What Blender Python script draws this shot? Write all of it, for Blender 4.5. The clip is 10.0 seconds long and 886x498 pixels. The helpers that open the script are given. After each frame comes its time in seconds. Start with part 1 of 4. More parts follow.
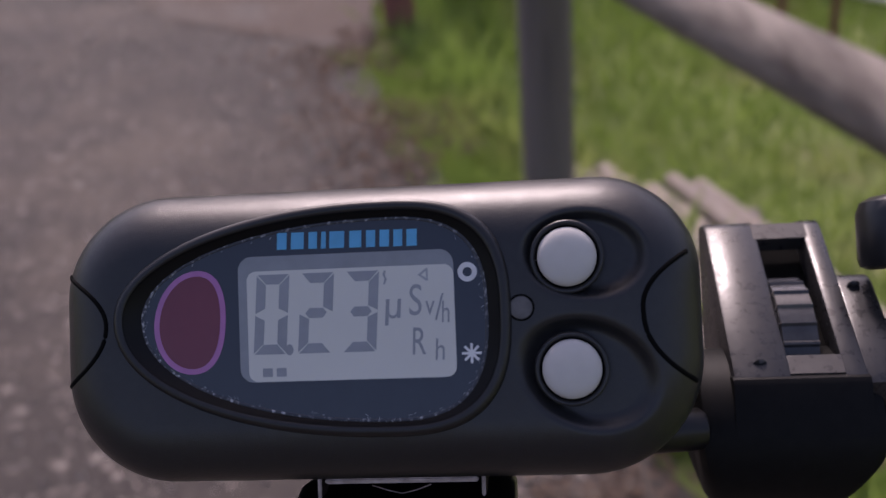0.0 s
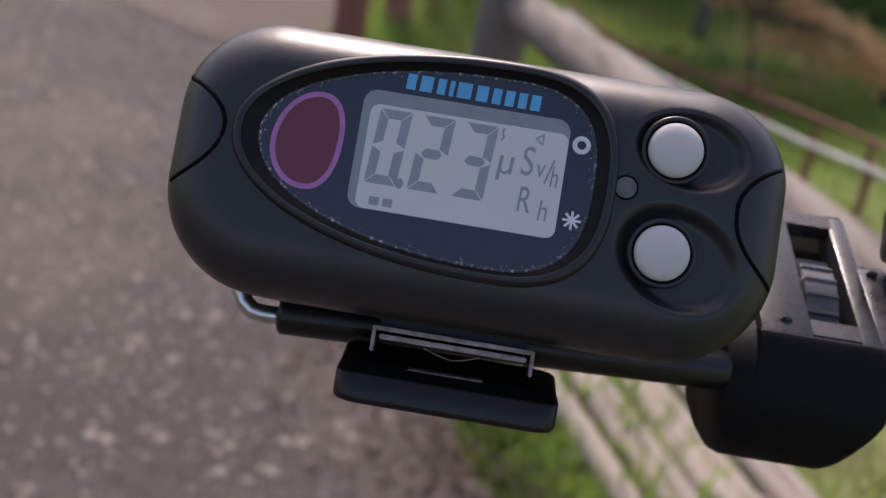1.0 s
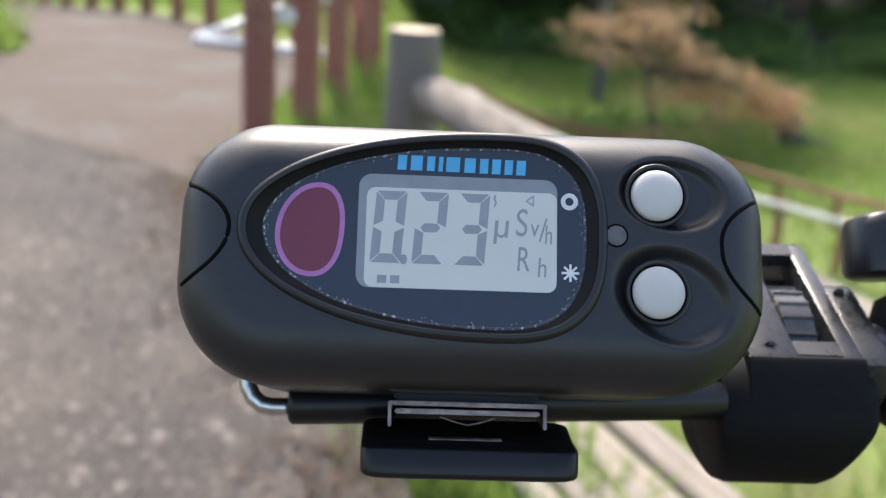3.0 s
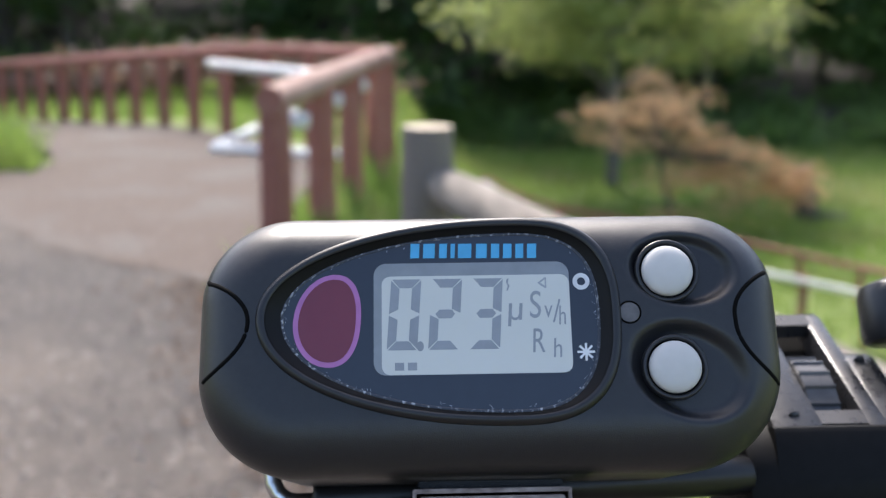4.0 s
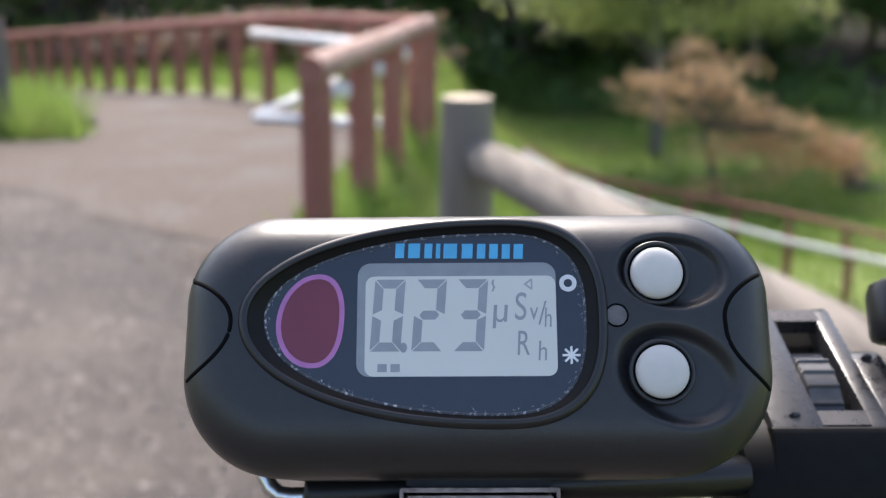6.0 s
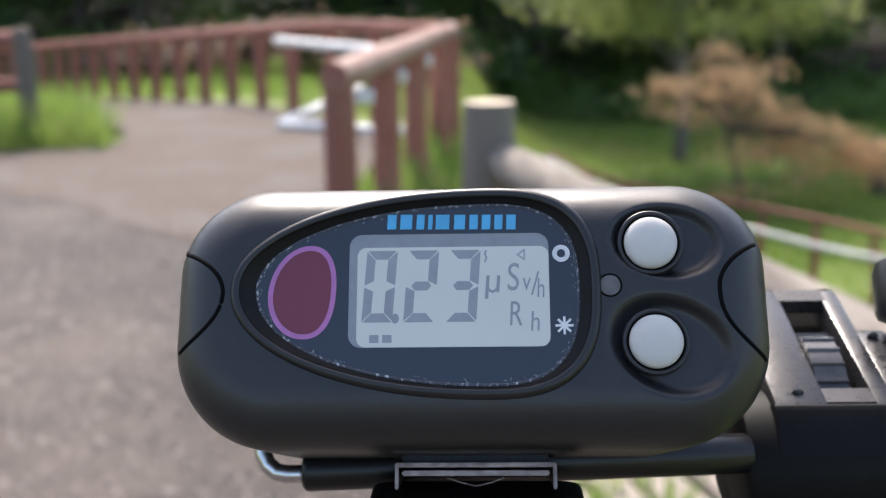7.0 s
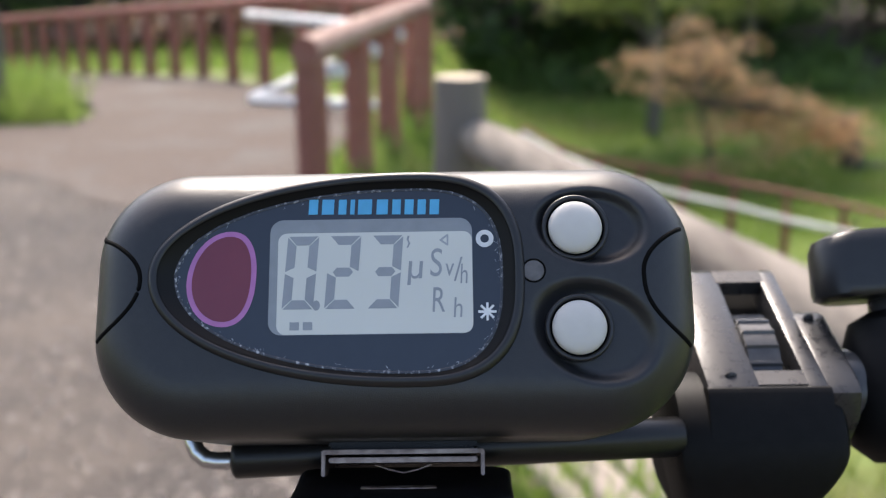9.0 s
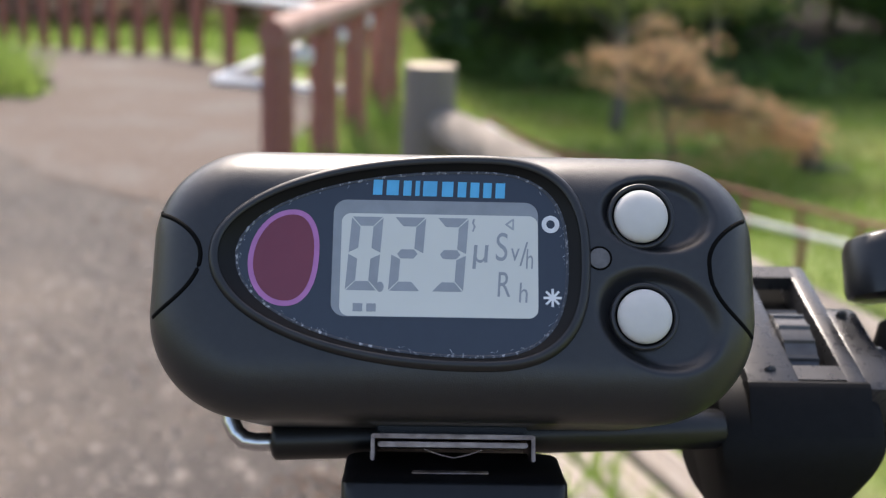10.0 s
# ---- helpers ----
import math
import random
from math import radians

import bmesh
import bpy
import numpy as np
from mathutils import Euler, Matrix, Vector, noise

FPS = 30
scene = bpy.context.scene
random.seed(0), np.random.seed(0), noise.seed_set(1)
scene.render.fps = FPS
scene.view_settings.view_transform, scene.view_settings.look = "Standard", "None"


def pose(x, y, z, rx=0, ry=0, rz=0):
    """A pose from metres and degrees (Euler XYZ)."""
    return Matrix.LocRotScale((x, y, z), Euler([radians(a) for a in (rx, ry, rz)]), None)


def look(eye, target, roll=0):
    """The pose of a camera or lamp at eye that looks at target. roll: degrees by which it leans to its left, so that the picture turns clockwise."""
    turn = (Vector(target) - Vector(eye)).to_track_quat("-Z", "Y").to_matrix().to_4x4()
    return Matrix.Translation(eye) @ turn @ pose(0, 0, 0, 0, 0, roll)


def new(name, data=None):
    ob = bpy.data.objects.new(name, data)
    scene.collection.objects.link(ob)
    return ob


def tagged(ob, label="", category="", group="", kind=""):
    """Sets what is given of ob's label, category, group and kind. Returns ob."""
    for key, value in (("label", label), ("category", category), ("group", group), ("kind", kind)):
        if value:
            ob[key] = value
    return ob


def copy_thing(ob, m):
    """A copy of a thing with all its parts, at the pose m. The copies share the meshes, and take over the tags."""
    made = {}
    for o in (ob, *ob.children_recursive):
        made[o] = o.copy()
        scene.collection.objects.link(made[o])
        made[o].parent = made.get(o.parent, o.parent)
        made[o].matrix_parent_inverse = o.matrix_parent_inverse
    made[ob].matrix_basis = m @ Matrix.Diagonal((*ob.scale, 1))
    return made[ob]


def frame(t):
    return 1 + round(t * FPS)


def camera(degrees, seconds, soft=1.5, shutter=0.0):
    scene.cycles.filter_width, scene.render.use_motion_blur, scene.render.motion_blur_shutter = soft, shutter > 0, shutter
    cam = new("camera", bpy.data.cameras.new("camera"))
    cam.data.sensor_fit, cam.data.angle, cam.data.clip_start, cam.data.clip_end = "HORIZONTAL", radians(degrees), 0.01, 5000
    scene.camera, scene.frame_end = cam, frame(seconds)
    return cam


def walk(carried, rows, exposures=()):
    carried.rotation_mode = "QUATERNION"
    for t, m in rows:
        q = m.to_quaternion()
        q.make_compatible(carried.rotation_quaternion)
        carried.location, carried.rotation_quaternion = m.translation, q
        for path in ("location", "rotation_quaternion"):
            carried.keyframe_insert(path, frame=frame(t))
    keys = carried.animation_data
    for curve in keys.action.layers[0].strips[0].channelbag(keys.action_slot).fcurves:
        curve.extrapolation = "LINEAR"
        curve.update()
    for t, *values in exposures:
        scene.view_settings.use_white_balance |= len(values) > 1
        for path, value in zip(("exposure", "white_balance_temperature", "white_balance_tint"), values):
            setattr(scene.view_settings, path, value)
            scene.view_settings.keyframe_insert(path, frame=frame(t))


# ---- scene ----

# ---------------------------------------------------------------- camera
cam = camera(45.93, 10.0, soft=1.25, shutter=0.0)
cam.data.dof.use_dof = True
cam.data.dof.focus_distance = 0.152
cam.data.dof.aperture_fstop = 22.0
PATH = [
    (0, 0.01973, -0.42493, 1.37754, 5.351, -26.214, -4.494),
    (0.5, 0.00173, -0.44008, 1.35744, -0.235, -23.936, 3.784),
    (1, -0.00702, -0.44403, 1.35476, -0.711, -23.069, 10.081),
    (1.5, -0.01598, -0.44043, 1.36351, -0.570, -23.976, 9.133),
    (2, -0.02347, -0.44631, 1.35854, -0.916, -25.176, 8.187),
    (2.5, -0.02201, -0.44791, 1.35826, -3.021, -23.180, 5.573),
    (2.7, -0.01761, -0.44900, 1.35652, -3.758, -20.996, 5.028),
    (3.8, -0.01945, -0.45413, 1.35187, -3.559, -13.467, 0.574),
    (4, -0.01699, -0.45376, 1.35352, -2.841, -12.949, 0.499),
    (4.5, -0.00923, -0.45418, 1.35047, -2.823, -12.469, 2.837),
    (5, -0.00556, -0.45337, 1.34980, -2.096, -13.086, 1.444),
    (5.5, -0.00920, -0.45140, 1.35791, -0.751, -14.187, 0.357),
    (5.7, -0.00973, -0.45078, 1.35771, -0.807, -14.490, 0.763),
    (6.8, -0.00330, -0.45195, 1.35732, 0.762, -14.708, -1.439),
    (7, -0.00373, -0.45157, 1.35221, 0.880, -14.260, -0.268),
    (7.5, 0.00410, -0.44793, 1.35036, 0.251, -14.193, -0.341),
    (8, -0.00063, -0.45043, 1.34850, -0.238, -14.611, 0.124),
    (8.5, -0.00442, -0.44898, 1.35310, 0.771, -15.086, 0.216),
    (9, 0.00376, -0.44894, 1.35306, -0.584, -15.633, -0.091),
    (9.5, -0.00384, -0.45032, 1.34728, -0.920, -15.926, 0.214),
    (10, -0.01138, -0.44745, 1.35166, -2.911, -16.187, 2.366),
]

walk(cam, [(t, pose(x, y, z, 90 + p, 0, w) @ pose(0, 0, 0, 0, 0, r)) for t, x, y, z, w, p, r in PATH],
     exposures=[(0.0, 0.2, 6800, 33), (0.5, 0.3, 6900, 28), (1.0, 0.55, 7000, 25), (1.5, 1.15, 7100, 16), (2.0, 1.42, 7300, 11), (2.7, 1.42, 7000, 11), (4.0, 1.36, 6600, 12), (7.0, 1.36, 6800, 13), (10.0, 1.3, 7050, 14)])

# ---------------------------------------------------------------- light
world = bpy.data.worlds.new("sky")
scene.world = world
world.use_nodes = True
wn = world.node_tree.nodes
sky = wn.new("ShaderNodeTexSky")
sky.sky_type = 'NISHITA'
sky.sun_disc = False
sky.sun_elevation = radians(50)
sky.sun_rotation = radians(-9)
sky.air_density, sky.dust_density, sky.ozone_density = 1.0, 3.2, 1.2
wn["Background"].inputs["Strength"].default_value = 0.15
world.node_tree.links.new(sky.outputs["Color"], wn["Background"].inputs["Color"])

sun_data = bpy.data.lights.new("sun", 'SUN')
sun_data.energy = 2.4
sun_data.angle = radians(8)
sun_data.color = (1.0, 0.97, 0.93)
sun = new("sun", sun_data)
sun.matrix_world = look((-2, 13.5, 15), (0, 1, 0))


# ---------------------------------------------------------------- materials
def material(name, color, rough=0.5, metal=0.0, other=None, scale=20.0, detail=6.0, bump=0.0, bump_scale=None,
             spots=None, spot_scale=5.0, spot_at=(0.45, 0.65), coat=0.0, vary=0.0, spec=0.5, grain=None, rough_vary=0.0):
    """Two-scale procedural surface: a fine mix of color and other, larger spots, bump and a random shift per object."""
    m = bpy.data.materials.new(name)
    m.use_nodes = True
    nt = m.node_tree
    n, link = nt.nodes, nt.links.new
    b = n["Principled BSDF"]
    b.inputs["Roughness"].default_value = rough
    b.inputs["Metallic"].default_value = metal
    b.inputs["Coat Weight"].default_value = coat
    b.inputs["Coat Roughness"].default_value = 0.08
    b.inputs["Specular IOR Level"].default_value = spec
    tc = n.new("ShaderNodeTexCoord")
    vec = tc.outputs["Object"]
    if grain:
        mp = n.new("ShaderNodeMapping")
        mp.inputs["Scale"].default_value = grain
        link(vec, mp.inputs["Vector"])
        vec = mp.outputs["Vector"]

    def noise_tex(sc, det=detail):
        t = n.new("ShaderNodeTexNoise")
        t.inputs["Scale"].default_value = sc
        t.inputs["Detail"].default_value = det
        t.inputs["Roughness"].default_value = 0.6
        link(vec, t.inputs["Vector"])
        return t

    def ramp(src, lo, hi):
        r = n.new("ShaderNodeMapRange")
        r.inputs["From Min"].default_value, r.inputs["From Max"].default_value = lo, hi
        link(src, r.inputs["Value"])
        return r.outputs["Result"]

    def mix(fac, a, c):
        x = n.new("ShaderNodeMix")
        x.data_type = 'RGBA'
        link(fac, x.inputs["Factor"])
        for sock, v in (("A", a), ("B", c)):
            i = [s for s in x.inputs if s.name == sock and s.type == 'RGBA'][0]
            if isinstance(v, tuple):
                i.default_value = (*v, 1)
            else:
                link(v, i)
        return [s for s in x.outputs if s.type == 'RGBA'][0]

    col = mix(ramp(noise_tex(scale).outputs["Fac"], 0.3, 0.7), color, other or tuple(0.8 * c for c in color))
    if spots:
        col = mix(ramp(noise_tex(spot_scale, 4.0).outputs["Fac"], *spot_at), col, spots)
    if vary:
        oi = n.new("ShaderNodeObjectInfo")
        hs = n.new("ShaderNodeHueSaturation")
        mr = n.new("ShaderNodeMapRange")
        mr.inputs["To Min"].default_value, mr.inputs["To Max"].default_value = 1 - vary, 1 + vary
        link(oi.outputs["Random"], mr.inputs["Value"])
        link(mr.outputs["Result"], hs.inputs["Value"])
        link(col, hs.inputs["Color"])
        col = hs.outputs["Color"]
    link(col, b.inputs["Base Color"])
    if rough_vary:
        mr = n.new("ShaderNodeMapRange")
        mr.inputs["From Min"].default_value, mr.inputs["From Max"].default_value = 0.35, 0.65
        mr.inputs["To Min"].default_value, mr.inputs["To Max"].default_value = rough - rough_vary, rough + rough_vary
        link(noise_tex(spot_scale * 1.7).outputs["Fac"], mr.inputs["Value"])
        link(mr.outputs["Result"], b.inputs["Roughness"])
    if bump:
        bp = n.new("ShaderNodeBump")
        bp.inputs["Strength"].default_value = bump
        bp.inputs["Distance"].default_value = 1.0 / (bump_scale or scale) * 0.3
        link(noise_tex(bump_scale or scale).outputs["Fac"], bp.inputs["Height"])
        link(bp.outputs["Normal"], b.inputs["Normal"])
    return m


BLACK_PLASTIC = material("black_plastic", (0.0145, 0.0147, 0.0165), 0.36, other=(0.0195, 0.0197, 0.0215), scale=900, bump=0.6,
                         bump_scale=4600, rough_vary=0.05, spot_scale=60)
DARK_TRIM = material("gloss_black_trim", (0.003, 0.003, 0.0035), 0.55, spec=0.25, scale=400)
RIM = material("rim_black", (0.013, 0.013, 0.0145), 0.38, spec=0.5, scale=600, bump=0.2, bump_scale=3800)
GROOVE = material("groove_black", (0.003, 0.003, 0.003), 0.9, spec=0.1, scale=300)
LENS = material("tinted_window", (0.016, 0.022, 0.034), 0.14, other=(0.018, 0.025, 0.038), scale=300, coat=0.5, rough_vary=0.03, spot_scale=120)
SCRATCH = material("scuffed_window_edge", (0.03, 0.034, 0.045), 0.3, other=(0.03, 0.034, 0.045), scale=200,
                   spots=(0.5, 0.5, 0.52), spot_scale=1400, spot_at=(0.53, 0.68))
SCRATCH_WHITE = material("scratch_white", (0.42, 0.43, 0.45), 0.5, scale=500)
PINK = material("pink_print", (0.48, 0.17, 0.42), 0.25, scale=300, coat=0.3)
MAROON = material("maroon_filter", (0.15, 0.02, 0.04), 0.15, other=(0.17, 0.025, 0.045), scale=120, coat=0.4)
RECESS_SHADE = material("display_border", (0.27, 0.29, 0.31), 0.2, scale=200, coat=0.3)
LCD = material("lcd_glass", (0.575, 0.575, 0.53), 0.3, other=(0.61, 0.61, 0.565), scale=60, coat=0.4)
SEGMENT = material("lcd_segment", (0.31, 0.33, 0.355), 0.25, scale=200)
SEGMENT_FAINT = material("lcd_segment_faint", (0.36, 0.38, 0.4), 0.25, scale=200)
BLUE_PRINT = material("blue_print", (0.08, 0.43, 0.72), 0.3, scale=300)
WHITE_PRINT = material("white_print", (0.75, 0.75, 0.76), 0.3, scale=300)
BUTTON = material("grey_rubber_button", (0.53, 0.51, 0.485), 0.75, spec=0.25, other=(0.57, 0.55, 0.525), scale=300, bump=0.05, bump_scale=2500)
LED_GLASS = material("led_window", (0.08, 0.075, 0.075), 0.4, other=(0.13, 0.12, 0.12), scale=700)
CHROME = material("bright_wire", (0.62, 0.63, 0.65), 0.22, 1.0, other=(0.5, 0.5, 0.52), scale=600, bump=0.05, bump_scale=1500)
WORN_STEEL = material("worn_bracket", (0.46, 0.36, 0.31), 0.38, 0.9, other=(0.12, 0.085, 0.075), scale=420, bump=0.15, bump_scale=900)
GLOSS_BLACK = material("black_enamel", (0.007, 0.007, 0.008), 0.32, other=(0.01, 0.01, 0.011), spec=0.35, scale=500, bump=0.05, bump_scale=900)
HEAD_PLASTIC = material("grey_black_plastic", (0.018, 0.018, 0.0195), 0.32, other=(0.027, 0.027, 0.029), scale=400, bump=0.12,
                        bump_scale=1800, spots=(0.05, 0.048, 0.046), spot_scale=350, spot_at=(0.66, 0.75), rough_vary=0.08)
LEVER_GLOSS = material("lever_gloss", (0.012, 0.012, 0.013), 0.34, other=(0.016, 0.016, 0.017), scale=500, bump=0.04, bump_scale=1500)
# Darker than HEAD_PLASTIC; on the housing front this tone stands in for shade.
DRUM_PLASTIC = material("drum_plastic", (0.005, 0.005, 0.0055), 0.55, spec=0.12, other=(0.008, 0.008, 0.0085), scale=500, bump=0.1, bump_scale=2000)
WHEEL_PLASTIC = material("wheel_plastic", (0.04, 0.04, 0.042), 0.26, other=(0.065, 0.065, 0.068), scale=500, bump=0.1, bump_scale=1500)

PATH_MAT = material("worn_asphalt", (0.034, 0.0285, 0.0255), 0.9, other=(0.052, 0.043, 0.038), scale=45, bump=0.5, bump_scale=90,
                    spots=(0.088, 0.071, 0.058), spot_scale=1.1, spot_at=(0.46, 0.64))
def add_aggregate(m, scale, pale, dark):
    """Crushed stone in the surface: pale and dark grains of uneven size over the base colour, with their relief."""
    nt = m.node_tree
    n, link = nt.nodes, nt.links.new
    b = n["Principled BSDF"]
    base = b.inputs["Base Color"].links[0].from_socket
    tc = n.new("ShaderNodeTexCoord")
    for sc, tone, lo, hi in ((scale, pale, 0.8, 0.95), (scale * 0.55, pale, 0.93, 0.97), (scale * 1.3, dark, 0.55, 0.8)):
        v = n.new("ShaderNodeTexVoronoi")
        v.inputs["Scale"].default_value = sc
        link(tc.outputs["Object"], v.inputs["Vector"])
        sep = n.new("ShaderNodeSeparateColor")
        link(v.outputs["Color"], sep.inputs[0])
        pick = n.new("ShaderNodeMapRange")
        pick.inputs["From Min"].default_value, pick.inputs["From Max"].default_value = lo, hi
        link(sep.outputs[0], pick.inputs["Value"])
        body_of = n.new("ShaderNodeMapRange")
        body_of.inputs["From Min"].default_value, body_of.inputs["From Max"].default_value = 0.55, 0.3
        link(v.outputs["Distance"], body_of.inputs["Value"])
        mul = n.new("ShaderNodeMath")
        mul.operation = 'MULTIPLY'
        link(pick.outputs["Result"], mul.inputs[0])
        link(body_of.outputs["Result"], mul.inputs[1])
        x = n.new("ShaderNodeMix")
        x.data_type = 'RGBA'
        link(mul.outputs[0], x.inputs["Factor"])
        ca, cb = [k for k in x.inputs if k.type == 'RGBA']
        link(base, ca)
        cb.default_value = (*tone, 1)
        base = [k for k in x.outputs if k.type == 'RGBA'][0]
    link(base, b.inputs["Base Color"])


add_aggregate(PATH_MAT, 50, (0.23, 0.2, 0.175), (0.02, 0.016, 0.014))
BROWN_PATH = material("brown_gravel_path", (0.066, 0.046, 0.036), 0.92, other=(0.09, 0.066, 0.052), scale=30, bump=0.5, bump_scale=80,
                      spots=(0.1, 0.088, 0.079), spot_scale=1.2, spot_at=(0.5, 0.63))
add_aggregate(BROWN_PATH, 70, (0.2, 0.165, 0.14), (0.05, 0.038, 0.03))
GRASS_GROUND = material("grassy_soil", (0.12, 0.165, 0.04), 0.95, other=(0.165, 0.21, 0.055), scale=6, bump=0.6, bump_scale=30,
                        spots=(0.15, 0.125, 0.07), spot_scale=0.6, spot_at=(0.54, 0.76))
RED_LOG = material("red_brown_timber", (0.25, 0.088, 0.066), 0.8, other=(0.31, 0.122, 0.094), scale=14, bump=0.3, bump_scale=40,
                   spots=(0.31, 0.15, 0.118), spot_scale=4, spot_at=(0.5, 0.8), vary=0.12)
RAIL_TOP = material("faded_timber_rail", (0.3, 0.18, 0.145), 0.8, other=(0.38, 0.26, 0.22), scale=10, bump=0.3, bump_scale=40,
                    spots=(0.18, 0.075, 0.06), spot_scale=3, spot_at=(0.5, 0.7))
GREY_LOG = material("weathered_log", (0.14, 0.12, 0.102), 0.88, other=(0.21, 0.182, 0.156), scale=18, bump=0.5, bump_scale=30, grain=(1, 1, 0.12),
                    spots=(0.075, 0.062, 0.052), spot_scale=9, spot_at=(0.5, 0.75), vary=0.08)
LOG_RAIL = material("weathered_log_rail", (0.19, 0.162, 0.135), 0.85, other=(0.26, 0.225, 0.19), scale=30, bump=0.6, bump_scale=40, grain=(1, 0.08, 1),
                    spots=(0.08, 0.064, 0.053), spot_scale=17, spot_at=(0.46, 0.68), vary=0.08)
PALE_TIMBER = material("bleached_timber", (0.25, 0.212, 0.178), 0.85, other=(0.32, 0.277, 0.238), scale=30, bump=0.5, bump_scale=40, grain=(1, 0.06, 1),
                       spots=(0.3, 0.25, 0.2), spot_scale=18, spot_at=(0.5, 0.75), vary=0.12)
LOG_END = material("cut_log_end", (0.46, 0.38, 0.27), 0.8, other=(0.55, 0.47, 0.35), scale=30, bump=0.2, bump_scale=60)
WHITE_PIPE = material("white_painted_pipe", (0.82, 0.82, 0.81), 0.4, other=(0.7, 0.7, 0.69), scale=20)
VALLEY_WHITE = material("weathered_white_rail", (0.58, 0.59, 0.57), 0.6, other=(0.45, 0.46, 0.44), scale=8, bump=0.2, bump_scale=40)
BARK = material("bark", (0.07, 0.06, 0.05), 0.95, other=(0.11, 0.095, 0.08), scale=12, bump=0.6, bump_scale=25)
PALE_BARK = material("pale_bark", (0.17, 0.155, 0.14), 0.9, other=(0.12, 0.11, 0.1), scale=10, bump=0.4, bump_scale=30)


def leaf_material(name, a, c, d):
    m = material(name, a, 0.55, other=c, scale=1.4, spots=d, spot_scale=0.5, spot_at=(0.5, 0.7))
    nt = m.node_tree
    b = nt.nodes["Principled BSDF"]
    tr = nt.nodes.new("ShaderNodeBsdfTranslucent")
    mx = nt.nodes.new("ShaderNodeMixShader")
    mx.inputs[0].default_value = 0.55
    src = b.inputs["Base Color"].links[0].from_socket
    nt.links.new(src, tr.inputs["Color"])
    nt.links.new(b.outputs[0], mx.inputs[1])
    nt.links.new(tr.outputs[0], mx.inputs[2])
    nt.links.new(mx.outputs[0], nt.nodes["Material Output"].inputs["Surface"])
    return m


LEAF_DARK = leaf_material("dark_leaves", (0.05, 0.10, 0.028), (0.07, 0.135, 0.036), (0.038, 0.075, 0.03))
LEAF_MID = leaf_material("green_leaves", (0.11, 0.2, 0.045), (0.145, 0.25, 0.06), (0.085, 0.17, 0.045))
GRASS = leaf_material("grass_leaves", (0.165, 0.262, 0.05), (0.235, 0.335, 0.078), (0.29, 0.3, 0.12))
LEAF_LIGHT = leaf_material("spring_leaves", (0.33, 0.38, 0.12), (0.4, 0.45, 0.16), (0.24, 0.32, 0.085))
LEAF_TAN = leaf_material("copper_leaves", (0.66, 0.42, 0.22), (0.72, 0.52, 0.31), (0.55, 0.31, 0.14))
LEAF_BROWN = leaf_material("dry_leaves", (0.15, 0.1, 0.072), (0.21, 0.14, 0.1), (0.1, 0.066, 0.05))
GRAVEL = material("gravel", (0.2, 0.165, 0.14), 0.85, other=(0.4, 0.36, 0.32), scale=35, spots=(0.15, 0.12, 0.1), spot_scale=20, spot_at=(0.55, 0.7))
# leaf litter, its colour darkened to carry the shade of the wood
SHADED_LITTER = material("shaded_leaf_litter", (0.034, 0.026, 0.017), 0.95, other=(0.02, 0.018, 0.012), scale=5, bump=0.6, bump_scale=15)


# ---------------------------------------------------------------- mesh helpers
MM = 0.001


def mesh_of(bm, name, smooth=True, normals=True):
    if normals:
        bmesh.ops.recalc_face_normals(bm, faces=bm.faces)
    me = bpy.data.meshes.new(name)
    bm.to_mesh(me)
    bm.free()
    if smooth:
        for p in me.polygons:
            p.use_smooth = True
    return me


def part(name, bm, mat, parent=None, label="", smooth=True, sharp=None):
    me = mesh_of(bm, name, smooth)
    me.materials.append(mat)
    if smooth and sharp:
        me.set_sharp_from_angle(angle=radians(sharp))
    ob = new(name, me)
    if parent:
        ob.parent = parent
    if label:
        ob["label"] = label
    return ob


def thing(name, label, category, group="", m=None, kind=""):
    ob = new(name)
    ob.empty_display_size = 0.1
    if m is not None:
        ob.matrix_world = m
    return tagged(ob, label, category, group, kind)


def loft(bm, loops, close_start=True, close_end=True):
    rings = [[bm.verts.new(p) for p in lp] for lp in loops]
    n = len(rings[0])
    for a, c in zip(rings, rings[1:]):
        for i in range(n):
            bm.faces.new((a[i], a[(i + 1) % n], c[(i + 1) % n], c[i]))
    if close_start:
        bm.faces.new(rings[0])
    if close_end:
        bm.faces.new(rings[-1])
    return bm


def tube(points, radius, n=16, bm=None, taper=None):
    """A round bar along points, with rounded-off ends."""
    bm = bm or bmesh.new()
    pts = [Vector(p) for p in points]
    loops = []
    up = Vector((0, 0, 1))
    for i, p in enumerate(pts):
        d = (pts[min(i + 1, len(pts) - 1)] - pts[max(i - 1, 0)]).normalized()
        if abs(d.dot(up)) > 0.95:
            up = Vector((0, 1, 0)) if abs(d.z) > 0.9 else Vector((0, 0, 1))
        a = d.cross(up).normalized()
        c = d.cross(a).normalized()
        r = radius if taper is None else radius * (1 + (taper - 1) * i / (len(pts) - 1))
        ring = [p + a * (r * math.cos(2 * math.pi * k / n)) + c * (r * math.sin(2 * math.pi * k / n)) for k in range(n)]
        if i == 0:
            loops.append([p - d * 0.0 + (q - p) * 0.82 for q in ring])
            ring = [q + d * r * 0.18 for q in ring]
        if i == len(pts) - 1:
            loops.append([q - d * r * 0.18 for q in ring])
            ring = [p + (q - p) * 0.82 for q in ring]
        loops.append(ring)
    return loft(bm, loops)


